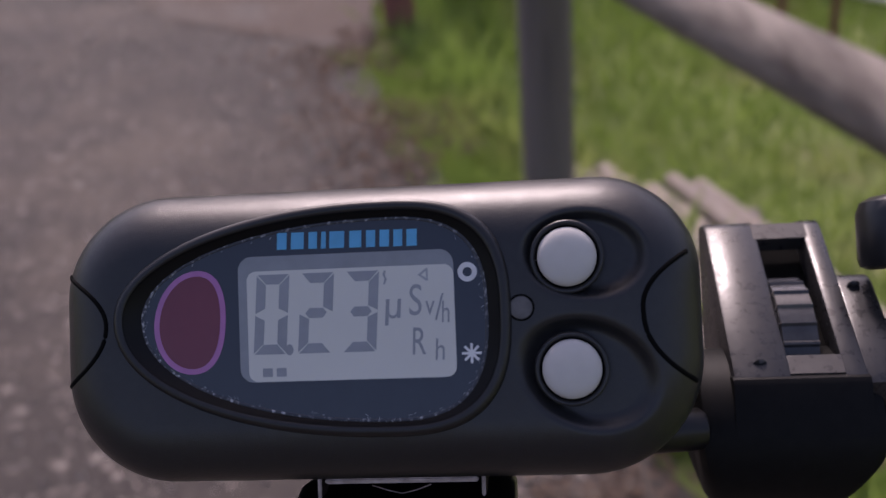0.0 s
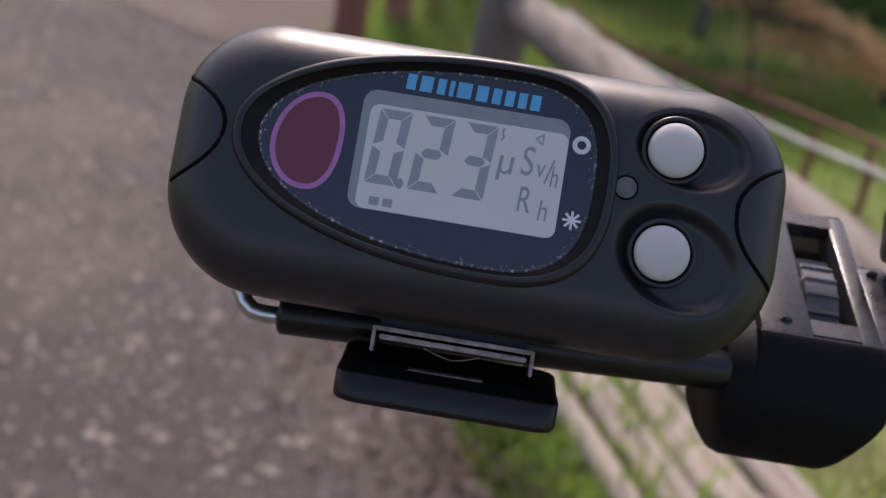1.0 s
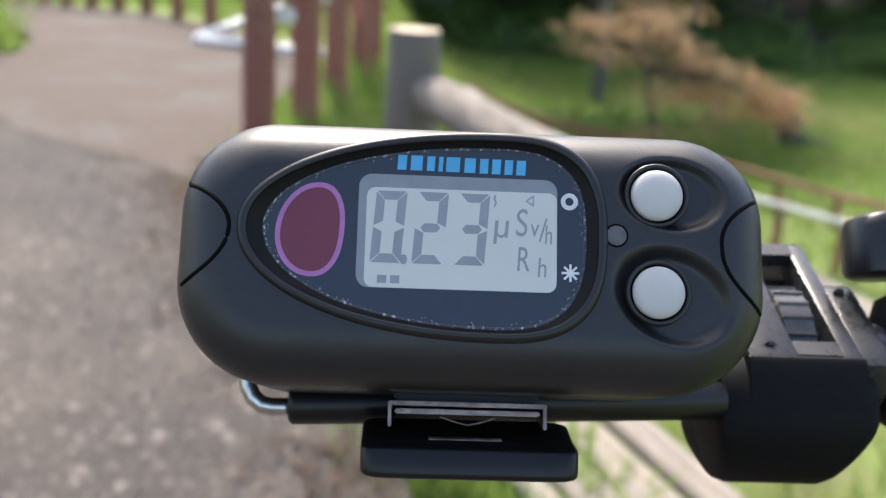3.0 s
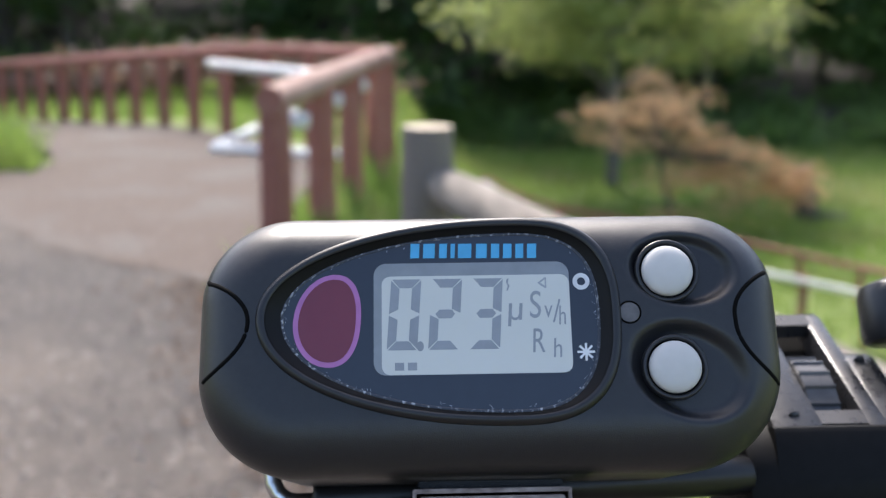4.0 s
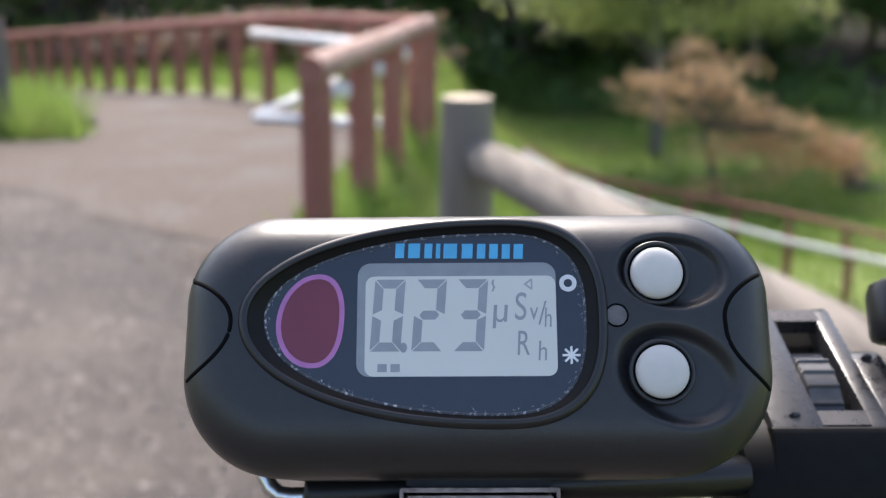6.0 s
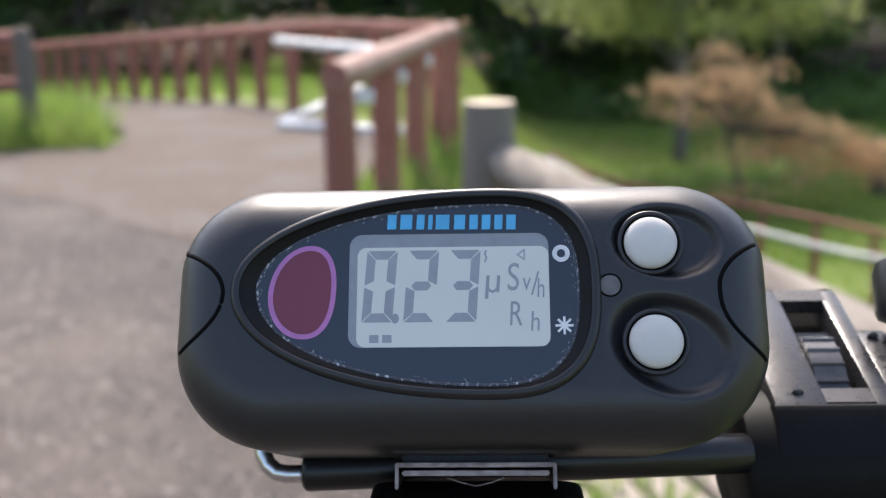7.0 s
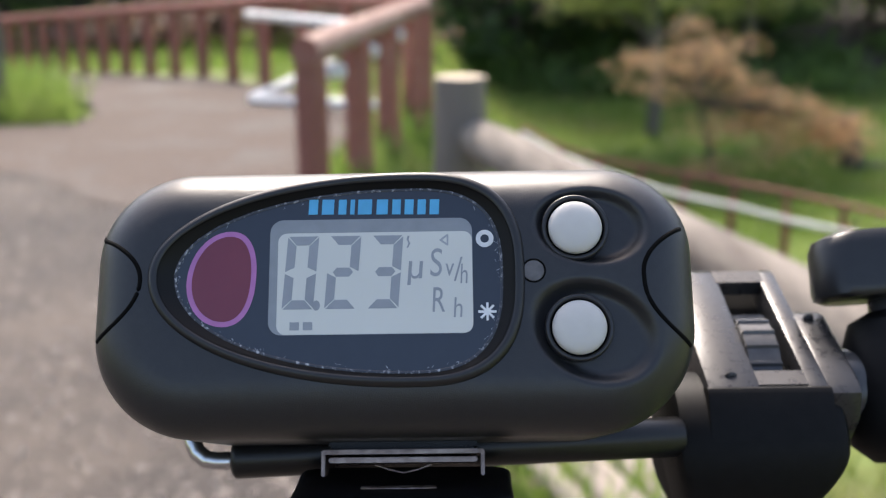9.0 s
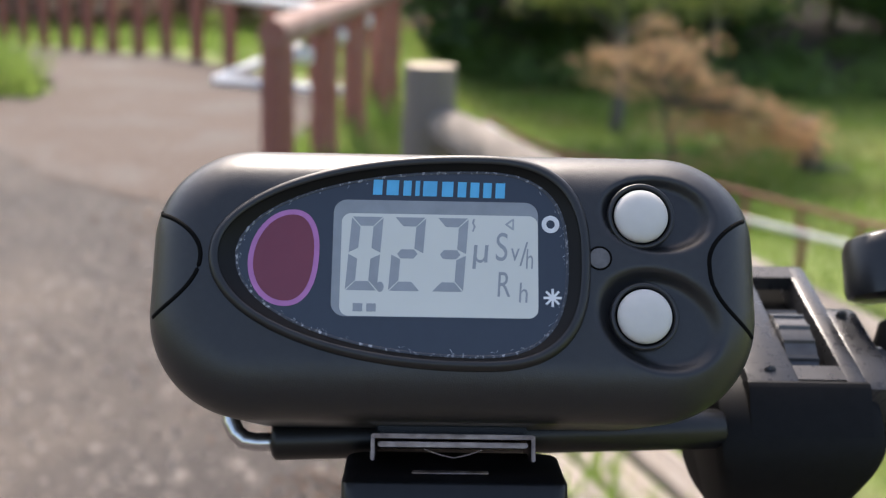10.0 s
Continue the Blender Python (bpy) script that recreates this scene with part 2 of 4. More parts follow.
def slab(bm, x0, x1, y0, y1, z0, z1, bevel=0.0, seg=2, m=None):
    """A box with softened edges, added to bm."""
    b2 = bmesh.new()
    bmesh.ops.create_cube(b2, size=1.0)
    for v in b2.verts:
        v.co = Vector(((x0 + x1) / 2 + v.co.x * (x1 - x0), (y0 + y1) / 2 + v.co.y * (y1 - y0), (z0 + z1) / 2 + v.co.z * (z1 - z0)))
    if bevel:
        bmesh.ops.bevel(b2, geom=b2.edges[:], offset=bevel, segments=seg, affect='EDGES')
    if m is not None:
        bmesh.ops.transform(b2, matrix=m, verts=b2.verts)
    tmp = bpy.data.meshes.new("tmp")
    b2.to_mesh(tmp)
    b2.free()
    bm.from_mesh(tmp)
    bpy.data.meshes.remove(tmp)
    return bm


def sheet(outline, y0, y1):
    """A thin plate facing the viewer of the display: outline in x, z, from depth y0 (front) to y1."""
    bm = bmesh.new()
    return loft(bm, [[(x, y1, z) for x, z in outline], [(x, y0, z) for x, z in outline]])


def round_rect(x0, x1, z0, z1, r, n=8):
    out = []
    for cx, cz, a in ((x1 - r, z1 - r, 0), (x0 + r, z1 - r, 90), (x0 + r, z0 + r, 180), (x1 - r, z0 + r, 270)):
        out += [(cx + r * math.cos(radians(a + 90 * k / n)), cz + r * math.sin(radians(a + 90 * k / n))) for k in range(n + 1)]
    return out


# ---------------------------------------------------------------- ground, path
def fence_x(y):
    """The line of the timber fence and rail on the valley side of the path."""
    return 0.9 - 0.34 * y if y < 5.2 else -0.87 + 0.088 * (y - 5.2)


def far_drop(x, y):
    """How far the ground sinks where the path bends away."""
    return max(-0.9, -0.1 * max(0.0, -x - 2.6)) * min(max((y - 9.0) / 3.0, 0.0), 1.0)


def height(x, y):
    over = x - fence_x(min(max(y, -30), 12)) - 0.35
    fall = -1.5 * (1 - math.exp(-(max(over, 0) / 0.75) ** 1.3)) if over > 0 else 0.0
    hill = 0.0
    if y > 22.5:
        hill = 0.18 * (min(y, 120) - 22.5) ** 1.05
    left_fall = far_drop(x, y)
    rough = 0.05 * noise.noise((x * 0.5, y * 0.5, 0)) + 0.02 * noise.noise((x * 2.1, y * 2.1, 3))
    return fall + hill + left_fall - 0.03 + (rough if over > 0.2 or y > 12 else rough * 0.3 - 0.02)


def axis(lo, hi, step, far):
    inner = list(np.arange(lo, hi + 1e-6, step))
    out, s, p = [], step, hi
    while p < far:
        s *= 1.35
        p += s
        out.append(p)
    low, s, p = [], step, lo
    while p > -far:
        s *= 1.35
        p -= s
        low.append(p)
    return low[::-1] + inner + out


xs, ys = axis(-12, 14, 0.25, 2500), axis(-4, 26, 0.25, 2500)
verts = [(x, y, height(x, y)) for y in ys for x in xs]
nx = len(xs)
faces = [(j * nx + i, j * nx + i + 1, (j + 1) * nx + i + 1, (j + 1) * nx + i) for j in range(len(ys) - 1) for i in range(nx - 1)]
me = bpy.data.meshes.new("ground")
me.from_pydata(verts, [], faces)
me.polygons.foreach_set("use_smooth", [True] * len(faces))
me.materials.append(GRASS_GROUND)
me.materials.append(SHADED_LITTER)
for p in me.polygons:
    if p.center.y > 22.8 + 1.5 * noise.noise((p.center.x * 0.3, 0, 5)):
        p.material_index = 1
ground = tagged(new("ground", me), "rough grassy ground falling into a wooded valley", "ground", kind="structure")


def smooth_line(ctrl, n=10):
    out = []
    for i in range(len(ctrl) - 1):
        p0, p1, p2, p3 = (Vector(ctrl[min(max(k, 0), len(ctrl) - 1)]) for k in (i - 1, i, i + 1, i + 2))
        for k in range(n):
            t = k / n
            out.append(0.5 * (2 * p1 + (p2 - p0) * t + (2 * p0 - 5 * p1 + 4 * p2 - p3) * t * t + (3 * p1 - p0 - 3 * p2 + p3) * t ** 3))
    out.append(Vector(ctrl[-1]))
    return out


# the path: right edge along the fence, then bending left behind the grass verge
right_edge = smooth_line([(12.5, -36, 0), (5.3, -13, 0), (2.6, -5, 0), (1.2, -1.5, 0), (0.08, 1.9, 0), (-0.76, 4.5, 0), (-0.72, 6.5, 0), (-0.65, 8.8, 0), (-1.45, 10.6, 0), (-2.75, 11.95, 0), (-5.1, 14.6, 0), (-12, 22.3, 0)])
left_edge = smooth_line([(4.0, -38, 0), (-6.0, -13, 0), (-8.6, -5, 0), (-9.0, -1.5, 0), (-9.0, 2.4, 0), (-8.8, 5.0, 0), (-8.4, 7.2, 0), (-4.3, 8.0, 0), (-2.95, 8.6, 0), (-4.3, 11.0, 0), (-7.3, 14.4, 0), (-14.5, 21.5, 0)])
bm = bmesh.new()
grid = []
for a, c in zip(right_edge, left_edge):
    row = []
    for k in range(25):
        p = a.lerp(c, k / 24)
        if k in (0, 24):
            p = p + Vector((0.12 * noise.noise((p.y * 1.7, p.x, 9)), 0.1 * noise.noise((p.x * 1.7, p.y, 4)), 0))
        drop = far_drop(p.x, p.y)
        row.append(bm.verts.new((p.x, p.y, drop + 0.004 + 0.012 * noise.noise((p.x * 0.8, p.y * 0.8, 1)))))
    grid.append(row)
for a, c in zip(grid, grid[1:]):
    for i in range(24):
        bm.faces.new((a[i], a[i + 1], c[i + 1], c[i]))
path = part("path", bm, PATH_MAT)
tagged(path, "worn grey-brown asphalt footpath bending beside a railing", "path", kind="structure")


# browner gravelled stretch of the path beyond a slanting seam
bm = bmesh.new()
grid = []
for j in range(len(right_edge) - 50):
    f = min(j / 20, 1.0)
    a, c = right_edge[50 + j].copy(), left_edge[max(50 + j, 70)].copy()
    seam_a, seam_c = Vector((-0.76, 4.45, 0)), Vector((-4.9, 8.15, 0))
    if f < 1:
        a, c = seam_a.lerp(right_edge[70], f), seam_c.lerp(left_edge[70], f)
        a.x = right_edge[50 + j].x
    row = []
    for k in range(25):
        p = a.lerp(c, k / 24)
        p += Vector((0.1 * noise.noise((p.x * 1.3, p.y, 21)), 0.16 * noise.noise((p.x * 1.9, p.y * 1.9, 17)) * (1 - f), 0))
        drop = far_drop(p.x, p.y)
        row.append(bm.verts.new((p.x, p.y, drop + 0.012 + 0.012 * noise.noise((p.x * 0.8, p.y * 0.8, 1)))))
    grid.append(row)
for a, c in zip(grid, grid[1:]):
    for i in range(24):
        bm.faces.new((a[i], a[i + 1], c[i + 1], c[i]))
tagged(part("path_far", bm, BROWN_PATH), "brown gravelled stretch of footpath beside the railing", "path", kind="structure")


# ---------------------------------------------------------------- dosimeter
DEVICE = Matrix(((0.9996, 0.0280, -0.0040, -0.00159), (-0.0226, 0.8766, 0.4807, -0.30718), (0.0170, -0.4804, 0.8769, 1.30557), (0, 0, 0, 1)))
dosimeter = thing("dosimeter", "black pocket radiation dosimeter reading 0.23, clipped to a rod", "dosimeter")

X0, X1, Z0, Z1 = -45.0, 43.8, -18.8, 21.8      # body, in millimetres
RADII = {(-1, 1): 14.5, (1, 1): 13.8, (-1, -1): 15.5, (1, -1): 16.0}
EGG_C = (2.0, 4.0)


def egg(a, left, right, top, bottom, cx=EGG_C[0], cz=EGG_C[1], n_left=2.05, n_right=2.75):
    """The outline of the display window at the angle a: an egg with its point to the left."""
    c, s = math.cos(a), math.sin(a)
    hx, hz, n = (right if c > 0 else left), (top if s > 0 else bottom), (n_right if c > 0 else n_left)
    r = 1 / ((abs(c) / hx) ** n + (abs(s) / hz) ** n) ** (1 / n)
    return cx + r * c, cz + r * s


def inside(x, z):
    """How far a point lies inside the outline of the body."""
    cx, cz = (X0 + X1) / 2, (Z0 + Z1) / 2
    r = RADII[(1 if x > cx else -1, 1 if z > cz else -1)]
    qx, qz = abs(x - cx) - (X1 - X0) / 2 + r, abs(z - cz) - (Z1 - Z0) / 2 + r
    return r - math.hypot(max(qx, 0), max(qz, 0)) - min(max(qx, qz), 0)


def rim(a):
    """The body's outline met by the ray from the window's centre at the angle a."""
    lo, hi = 0.0, 80.0
    for _ in range(40):
        mid = (lo + hi) / 2
        if inside(EGG_C[0] + mid * math.cos(a), EGG_C[1] + mid * math.sin(a)) > 0:
            lo = mid
        else:
            hi = mid
    return lo


def step(v, a, c):
    t = min(max((v - a) / (c - a), 0), 1)
    return t * t * (3 - 2 * t)


# dimples round the buttons: centre x, z, half sizes, turn, and the button in it
DIMPLES = ((28.3, 10.9, 8.4, 5.9, -5), (28.3, -4.6, 9.6, 7.3, -22))


def dimple(x, z):
    deep = 0.0
    for cx, cz, a, c, turn in DIMPLES:
        ct, st = math.cos(radians(turn)), math.sin(radians(turn))
        u, v = (x - cx) * ct + (z - cz) * st, -(x - cx) * st + (z - cz) * ct
        r = math.hypot(u / a, v / c)
        deep = max(deep, 1.9 * (1 - step(r, 0.74, 1.02)))
    return deep


def face_y(x, z):
    """Depth of the body's front at x, z."""
    d = max(inside(x, z), 0.0)
    w = 8.5
    y = 8.0 * (1 - math.sqrt(max(0.0, 1 - (1 - min(d, w) / w) ** 2)))
    return y - 0.5 + 1.5 * (max(z - 5.0, 0.0) / 15) ** 2 + dimple(x, z)


NA = 360
angles = [2 * math.pi * k / NA for k in range(NA)]
edge_r = [rim(a) for a in angles]
loops = []
NL = 56
for j in range(NL + 1):
    u = math.sin(math.pi / 2 * j / NL)
    lp = []
    for a, er in zip(angles, edge_r):
        ex, ez = egg(a, 37.0, 15.9, 14.6, 15.6)
        er0 = min(math.hypot(ex - EGG_C[0], ez - EGG_C[1]), er - 0.5)
        r = er0 + (er - er0) * u
        x, z = EGG_C[0] + r * math.cos(a), EGG_C[1] + r * math.sin(a)
        lp.append((x * MM, face_y(x, z) * MM, z * MM))
    loops.append(lp)
cxm, czm = (X0 + X1) / 2, (Z0 + Z1) / 2
for y, k in ((12, 0.998), (30, 0.985), (52, 0.965), (62, 0.94), (67, 0.88), (69.5, 0.78)):
    loops.append([((cxm + (EGG_C[0] + er * math.cos(a) - cxm) * k) * MM, y * MM, (czm + (EGG_C[1] + er * math.sin(a) - czm) * k) * MM) for a, er in zip(angles, edge_r)])
bm = bmesh.new()
loft(bm, loops, close_start=False)
body = part("body", bm, BLACK_PLASTIC, dosimeter, "black textured plastic body")

# raised rim round the window, its inner wall and the tinted window itself


def egg_loop(grow, y, left=37.0, right=15.9, top=14.6, bottom=15.6):
    return [(x * MM, y * MM, z * MM) for x, z in (egg(a, left + grow, right + grow, top + grow, bottom + grow) for a in angles)]


def rim_loop(grow, lift, proud=True):
    out = []
    for a in angles:
        x, z = egg(a, 37.0 + grow, 15.9 + grow, 14.6 + grow, 15.6 + grow)
        out.append((x * MM, ((min(face_y(x, z), -0.2) if proud else face_y(x, z)) + lift) * MM, z * MM))
    return out


bm = bmesh.new()
loft(bm, [rim_loop(0.75, 0.45, False), rim_loop(0.55, -0.25), rim_loop(0.25, -0.6), rim_loop(-0.15, -0.8), rim_loop(-0.55, -0.78), rim_loop(-0.85, -0.5)], False, False)
part("window_rim", bm, RIM, dosimeter)
bm = bmesh.new()
INNER = dict(left=34.0, right=13.5, top=12.9, bottom=14.3)
loft(bm, [rim_loop(-0.82, -0.6), rim_loop(-1.0, -0.3), egg_loop(0.15, -0.1, **INNER), egg_loop(-0.3, 0.3, **INNER)], False, False)
part("window_wall", bm, DARK_TRIM, dosimeter, "glossy black inner wall")
bm = bmesh.new()
loft(bm, [egg_loop(0.05, 0.3, **INNER), egg_loop(0.0, 0.08, **INNER), egg_loop(-0.12, 0.04, **INNER), egg_loop(-0.42, 0.04, **INNER), egg_loop(-0.46, 0.12, **INNER)], False, False)
part("window_edge", bm, SCRATCH, dosimeter, "scuffed whitish edge of the window")
bm = bmesh.new()
loft(bm, [egg_loop(0.0, 0.6, **INNER), egg_loop(0.0, 0.1, **INNER)])
window = part("window", bm, LENS, dosimeter, "dark blue tinted window", smooth=False)


# fine scratches on the window, mostly along its pointed end and its far edge
r = random.Random(4)
bm = bmesh.new()
for k in range(80):
    a = r.choice((r.gauss(3.3, 0.35), r.gauss(3.3, 0.35), r.gauss(0.0, 0.6), r.uniform(3.6, 6.0)))
    x, z = egg(a, *(v - r.uniform(0.25, 1.0) for v in INNER.values()))
    turn = a + math.pi / 2 + r.gauss(0, 0.5)
    half, wide = r.uniform(0.1, 0.4), r.uniform(0.015, 0.035)
    dx, dz, px, pz = math.cos(turn) * half, math.sin(turn) * half, -math.sin(turn) * wide, math.cos(turn) * wide
    bend = r.uniform(-0.12, 0.12)
    p = [(x - dx, z - dz), (x + px + bend, z + pz), (x + dx, z + dz), (x - px + bend, z - pz)]
    bm.faces.new([bm.verts.new((u * MM, 0.085 * MM, v * MM)) for u, v in p])
part("scratches", bm, SCRATCH_WHITE, dosimeter, "fine white scratches", smooth=False)


def printed(name, outline, layer, mat, parent, label=""):
    """A printed or inlaid flat shape on the window; layer counts up towards the viewer."""
    y = 0.06 - 0.03 * layer
    return part(name, sheet([(x * MM, z * MM) for x, z in outline], y * MM, 0.12 * MM), mat, parent, label, smooth=False)


def pink_egg(grow):
    out = []
    for k in range(64):
        a = 2 * math.pi * k / 64
        c, s = math.cos(a), math.sin(a)
        hx, hz = (4.3 if c > 0 else 5.7) + grow, (7.2 if s > 0 else 6.8) + grow
        n = 2.35 if c > 0 else 2.0
        r = 1 / ((abs(c) / hx) ** n + (abs(s) / hz) ** n) ** (1 / n)
        out.append((-24.4 + r * c + 0.06 * r * s, 3.5 + r * s))
    return out


printed("sensor_ring", pink_egg(0.0), 1, PINK, dosimeter, "pink printed outline")
printed("sensor_window", pink_egg(-0.75), 2, MAROON, dosimeter, "dark maroon sensor window")
# shade in the display recess, painted as a grey panel left and above
printed("display_border", round_rect(-18.2, 11.1, -4.6, 12.3, 1.9), 1, RECESS_SHADE, dosimeter, "grey band of recess shade left of and above the display")
display = printed("display", round_rect(-17.0, 11.05, -4.55, 10.3, 1.3), 2, LCD, dosimeter, "pale grey liquid crystal display")


def mark(name, outline, mat=SEGMENT, layer=3, parent=None):
    return printed(name, outline, layer, mat, parent or display)


SLANT = 0.07


def lean(pts, z_base):
    return [(x + SLANT * (z - z_base), z) for x, z in pts]


def digit(x, segments):
    """Seven-segment digit with its lower left corner at x, in strokes of their own."""
    w, z0, z1, t, g = 4.5, -0.9, 9.8, 1.32, 0.13
    zm = (z0 + z1) / 2
    bars = {
        "a": [(x + g, z1), (x + w - g, z1), (x + w - t, z1 - t), (x + t, z1 - t)],
        "d": [(x + g, z0), (x + w - g, z0), (x + w - t, z0 + t), (x + t, z0 + t)],
        "g": [(x + t * 0.6, zm), (x + t, zm + t / 2), (x + w - t, zm + t / 2), (x + w - t * 0.6, zm), (x + w - t, zm - t / 2), (x + t, zm - t / 2)],
        "f": [(x, z1 - g), (x + t, z1 - t - g), (x + t, zm + t / 2 + g), (x, zm + g)],
        "e": [(x, z0 + g), (x + t, z0 + t + g), (x + t, zm - t / 2 - g), (x, zm - g)],
        "b": [(x + w, z1 - g), (x + w - t, z1 - t - g), (x + w - t, zm + t / 2 + g), (x + w, zm + g)],
        "c": [(x + w, z0 + g), (x + w - t, z0 + t + g), (x + w - t, zm - t / 2 - g), (x + w, zm - g)],
    }
    for s in segments:
        mark("digit_stroke", lean(bars[s], -0.9))


digit(-16.3, "abcdef")
digit(-10.2, "abged")
digit(-4.1, "abgcd")
mark("decimal_point", [(-11.35 + 0.55 * math.cos(a), -0.35 + 0.75 * math.sin(a)) for a in [math.pi * k / 6 for k in range(12)]])
for x in (-15.1, -13.2):
    mark("scale_bar", [(x, -3.9), (x + 1.35, -3.9), (x + 1.35, -2.75), (x, -2.75)])
mark("battery_mark", [(1.75, 9.7), (2.05, 9.75), (1.9, 9.1), (2.15, 8.6), (1.85, 7.9), (1.6, 7.9), (1.85, 8.6), (1.6, 9.2)])
for tri in ([(6.3, 9.0), (7.4, 9.85), (7.4, 9.5), (6.75, 9.0)], [(6.3, 9.0), (6.75, 9.0), (7.4, 8.55), (7.4, 8.2)], [(7.4, 9.85), (7.65, 9.85), (7.65, 8.2), (7.4, 8.2)]):
    mark("speaker_mark", tri, SEGMENT_FAINT)


def lettering(text, x, z, size, mat, parent, stretch=1.0, y=-0.03, shear=0.08):
    cu = bpy.data.curves.new("lettering", 'FONT')
    cu.body, cu.size, cu.extrude, cu.shear = text, size * MM, 0.01 * MM, shear
    tmp = new("tmp", cu)
    me = bpy.data.meshes.new_from_object(tmp.evaluated_get(bpy.context.evaluated_depsgraph_get()))
    bpy.data.objects.remove(tmp)
    me.transform(Matrix.Translation((x * MM, y * MM, z * MM)) @ Matrix.Rotation(radians(90), 4, 'X') @ Matrix.Diagonal((stretch, 1, 1, 1)))
    me.materials.clear()
    me.materials.append(mat)
    ob = new("lettering", me)
    ob.parent = parent
    return ob


lettering("\u00b5", 1.3, 3.4, 5.6, SEGMENT, display, 0.95)
lettering("S", 4.8, 3.7, 5.9, SEGMENT, display, 0.72)
lettering("v", 7.1, 3.7, 4.0, SEGMENT, display, 0.72)
lettering("/", 8.35, 3.0, 5.0, SEGMENT, display, 0.8)
lettering("h", 9.15, 2.6, 4.2, SEGMENT, display, 0.62)
lettering("R", 5.0, -1.5, 5.2, SEGMENT, display, 0.66)
lettering("h", 8.1, -2.3, 4.2, SEGMENT, display, 0.75)

# the maker's mark as plain blue blocks, and the two white function marks
bx = -12.7
for w in (1.55, 2.05, 1.35, 0.75, 2.35, 1.9, 1.45, 1.5, 1.4, 1.6):
    printed("brand_block", [(bx, 12.95 - 0.012 * bx), (bx + w * 0.86, 12.95 - 0.012 * bx), (bx + w * 0.86 + 0.1, 15.2 - 0.012 * bx), (bx + 0.1, 15.2 - 0.012 * bx)], 1, BLUE_PRINT, dosimeter)
    bx += w + 0.37
bm = bmesh.new()
for r0, r1 in ((0.62, 1.28),):
    loft(bm, [[((12.9 + r * math.cos(a)) * MM, y * MM, (9.15 + r * math.sin(a)) * MM) for a in [2 * math.pi * k / 40 for k in range(40)]] for r, y in ((r0, 0.1), (r0, 0.02), (r1, 0.02), (r1, 0.1))], False, False)
part("ring_mark", bm, WHITE_PRINT, dosimeter, "white ring mark", smooth=False)
bm = bmesh.new()
for k in range(4):
    slab(bm, -1.3 * MM, 1.3 * MM, (0.02 - 0.002 * k) * MM, 0.1 * MM, -0.17 * MM, 0.17 * MM, m=Matrix.Translation((13.1 * MM, 0, -1.55 * MM)) @ Matrix.Rotation(radians(45 * k), 4, 'Y'))
part("star_mark", bm, WHITE_PRINT, dosimeter, "white eight-armed star mark", smooth=False)


def dome(name, x, z, y, r, high, mat, label, collar=True):
    """A round push button with a soft crown, and the dark collar that it sits in."""
    bm = bmesh.new()
    prof = [(1.0, 0.9), (1.0, 0.0)] + [(math.cos(radians(t)) ** 0.8, -math.sin(radians(t)) ** 0.75) for t in range(8, 90, 8)]
    loft(bm, [[((x + r * k * math.cos(a)) * MM, (y + high * d) * MM, (z + r * k * math.sin(a)) * MM) for a in [2 * math.pi * i / 48 for i in range(48)]] for k, d in prof])
    ob = part(name, bm, mat, dosimeter, label)
    if collar:
        bm = bmesh.new()
        loft(bm, [[((x + q * math.cos(a)) * MM, (y + d) * MM, (z + q * math.sin(a)) * MM) for a in [2 * math.pi * i / 48 for i in range(48)]]
                  for q, d in ((r + 1.0, 0.9), (r + 0.95, -0.25), (r + 0.7, -0.45), (r + 0.35, -0.3), (r + 0.15, 0.9))], False, False)
        part("collar", bm, BLACK_PLASTIC, ob)
        bm = bmesh.new()
        loft(bm, [[((x + q * math.cos(a)) * MM, (y + d) * MM, (z + q * math.sin(a)) * MM) for a in [2 * math.pi * i / 48 for i in range(48)]]
                  for q, d in ((r + 0.5, 0.2), (r - 0.1, 0.2))], False, False)
        part("gap", bm, GROOVE, ob)
    return ob


dome("button", 26.0, 10.6, 0.15, 3.88, 1.5, BUTTON, "pale grey round button")
dome("button", 26.1, -4.0, 0.05, 3.88, 1.5, BUTTON, "pale grey round button")
dome("indicator_lamp", 19.8, 4.2, -0.52, 1.5, 0.12, LED_GLASS, "unlit small indicator lamp", collar=False)
bm = bmesh.new()
loft(bm, [[((19.8 + q * math.cos(a)) * MM, (-0.55 + d) * MM, (4.2 + q * math.sin(a)) * MM) for a in [2 * math.pi * i / 32 for i in range(32)]] for q, d in ((1.5, 0.2), (1.55, -0.08), (1.75, -0.06), (1.8, 0.2))], False, False)
part("lamp_ring", bm, GROOVE, dosimeter)

# grip panels on both ends: a curved parting line
for side in (-1, 1):
    pts = []
    for k in range(33):
        t = -1 + 2 * k / 32
        bulge = (1 - abs(t) ** 2.2)
        z = 3.8 + 7.0 * t - (0.8 if side > 0 else 0.0) * (1 - t) - (1.5 * max(0, -t))
        if side < 0:
            x = -43.6 + 6.9 * bulge - 0.6 * max(t, 0)
        else:
            x = 42.4 - 6.9 * bulge - 0.8 * max(t, 0)
        d = inside(x, z)
        if d < 1.1:
            x += -side * (1.1 - d) * 1.1
        pts.append((x * MM, (face_y(x, z) + 0.2) * MM, z * MM))
    bm = tube(pts, 0.4 * MM, 8)
    part("parting_line", bm, GROOVE, dosimeter)

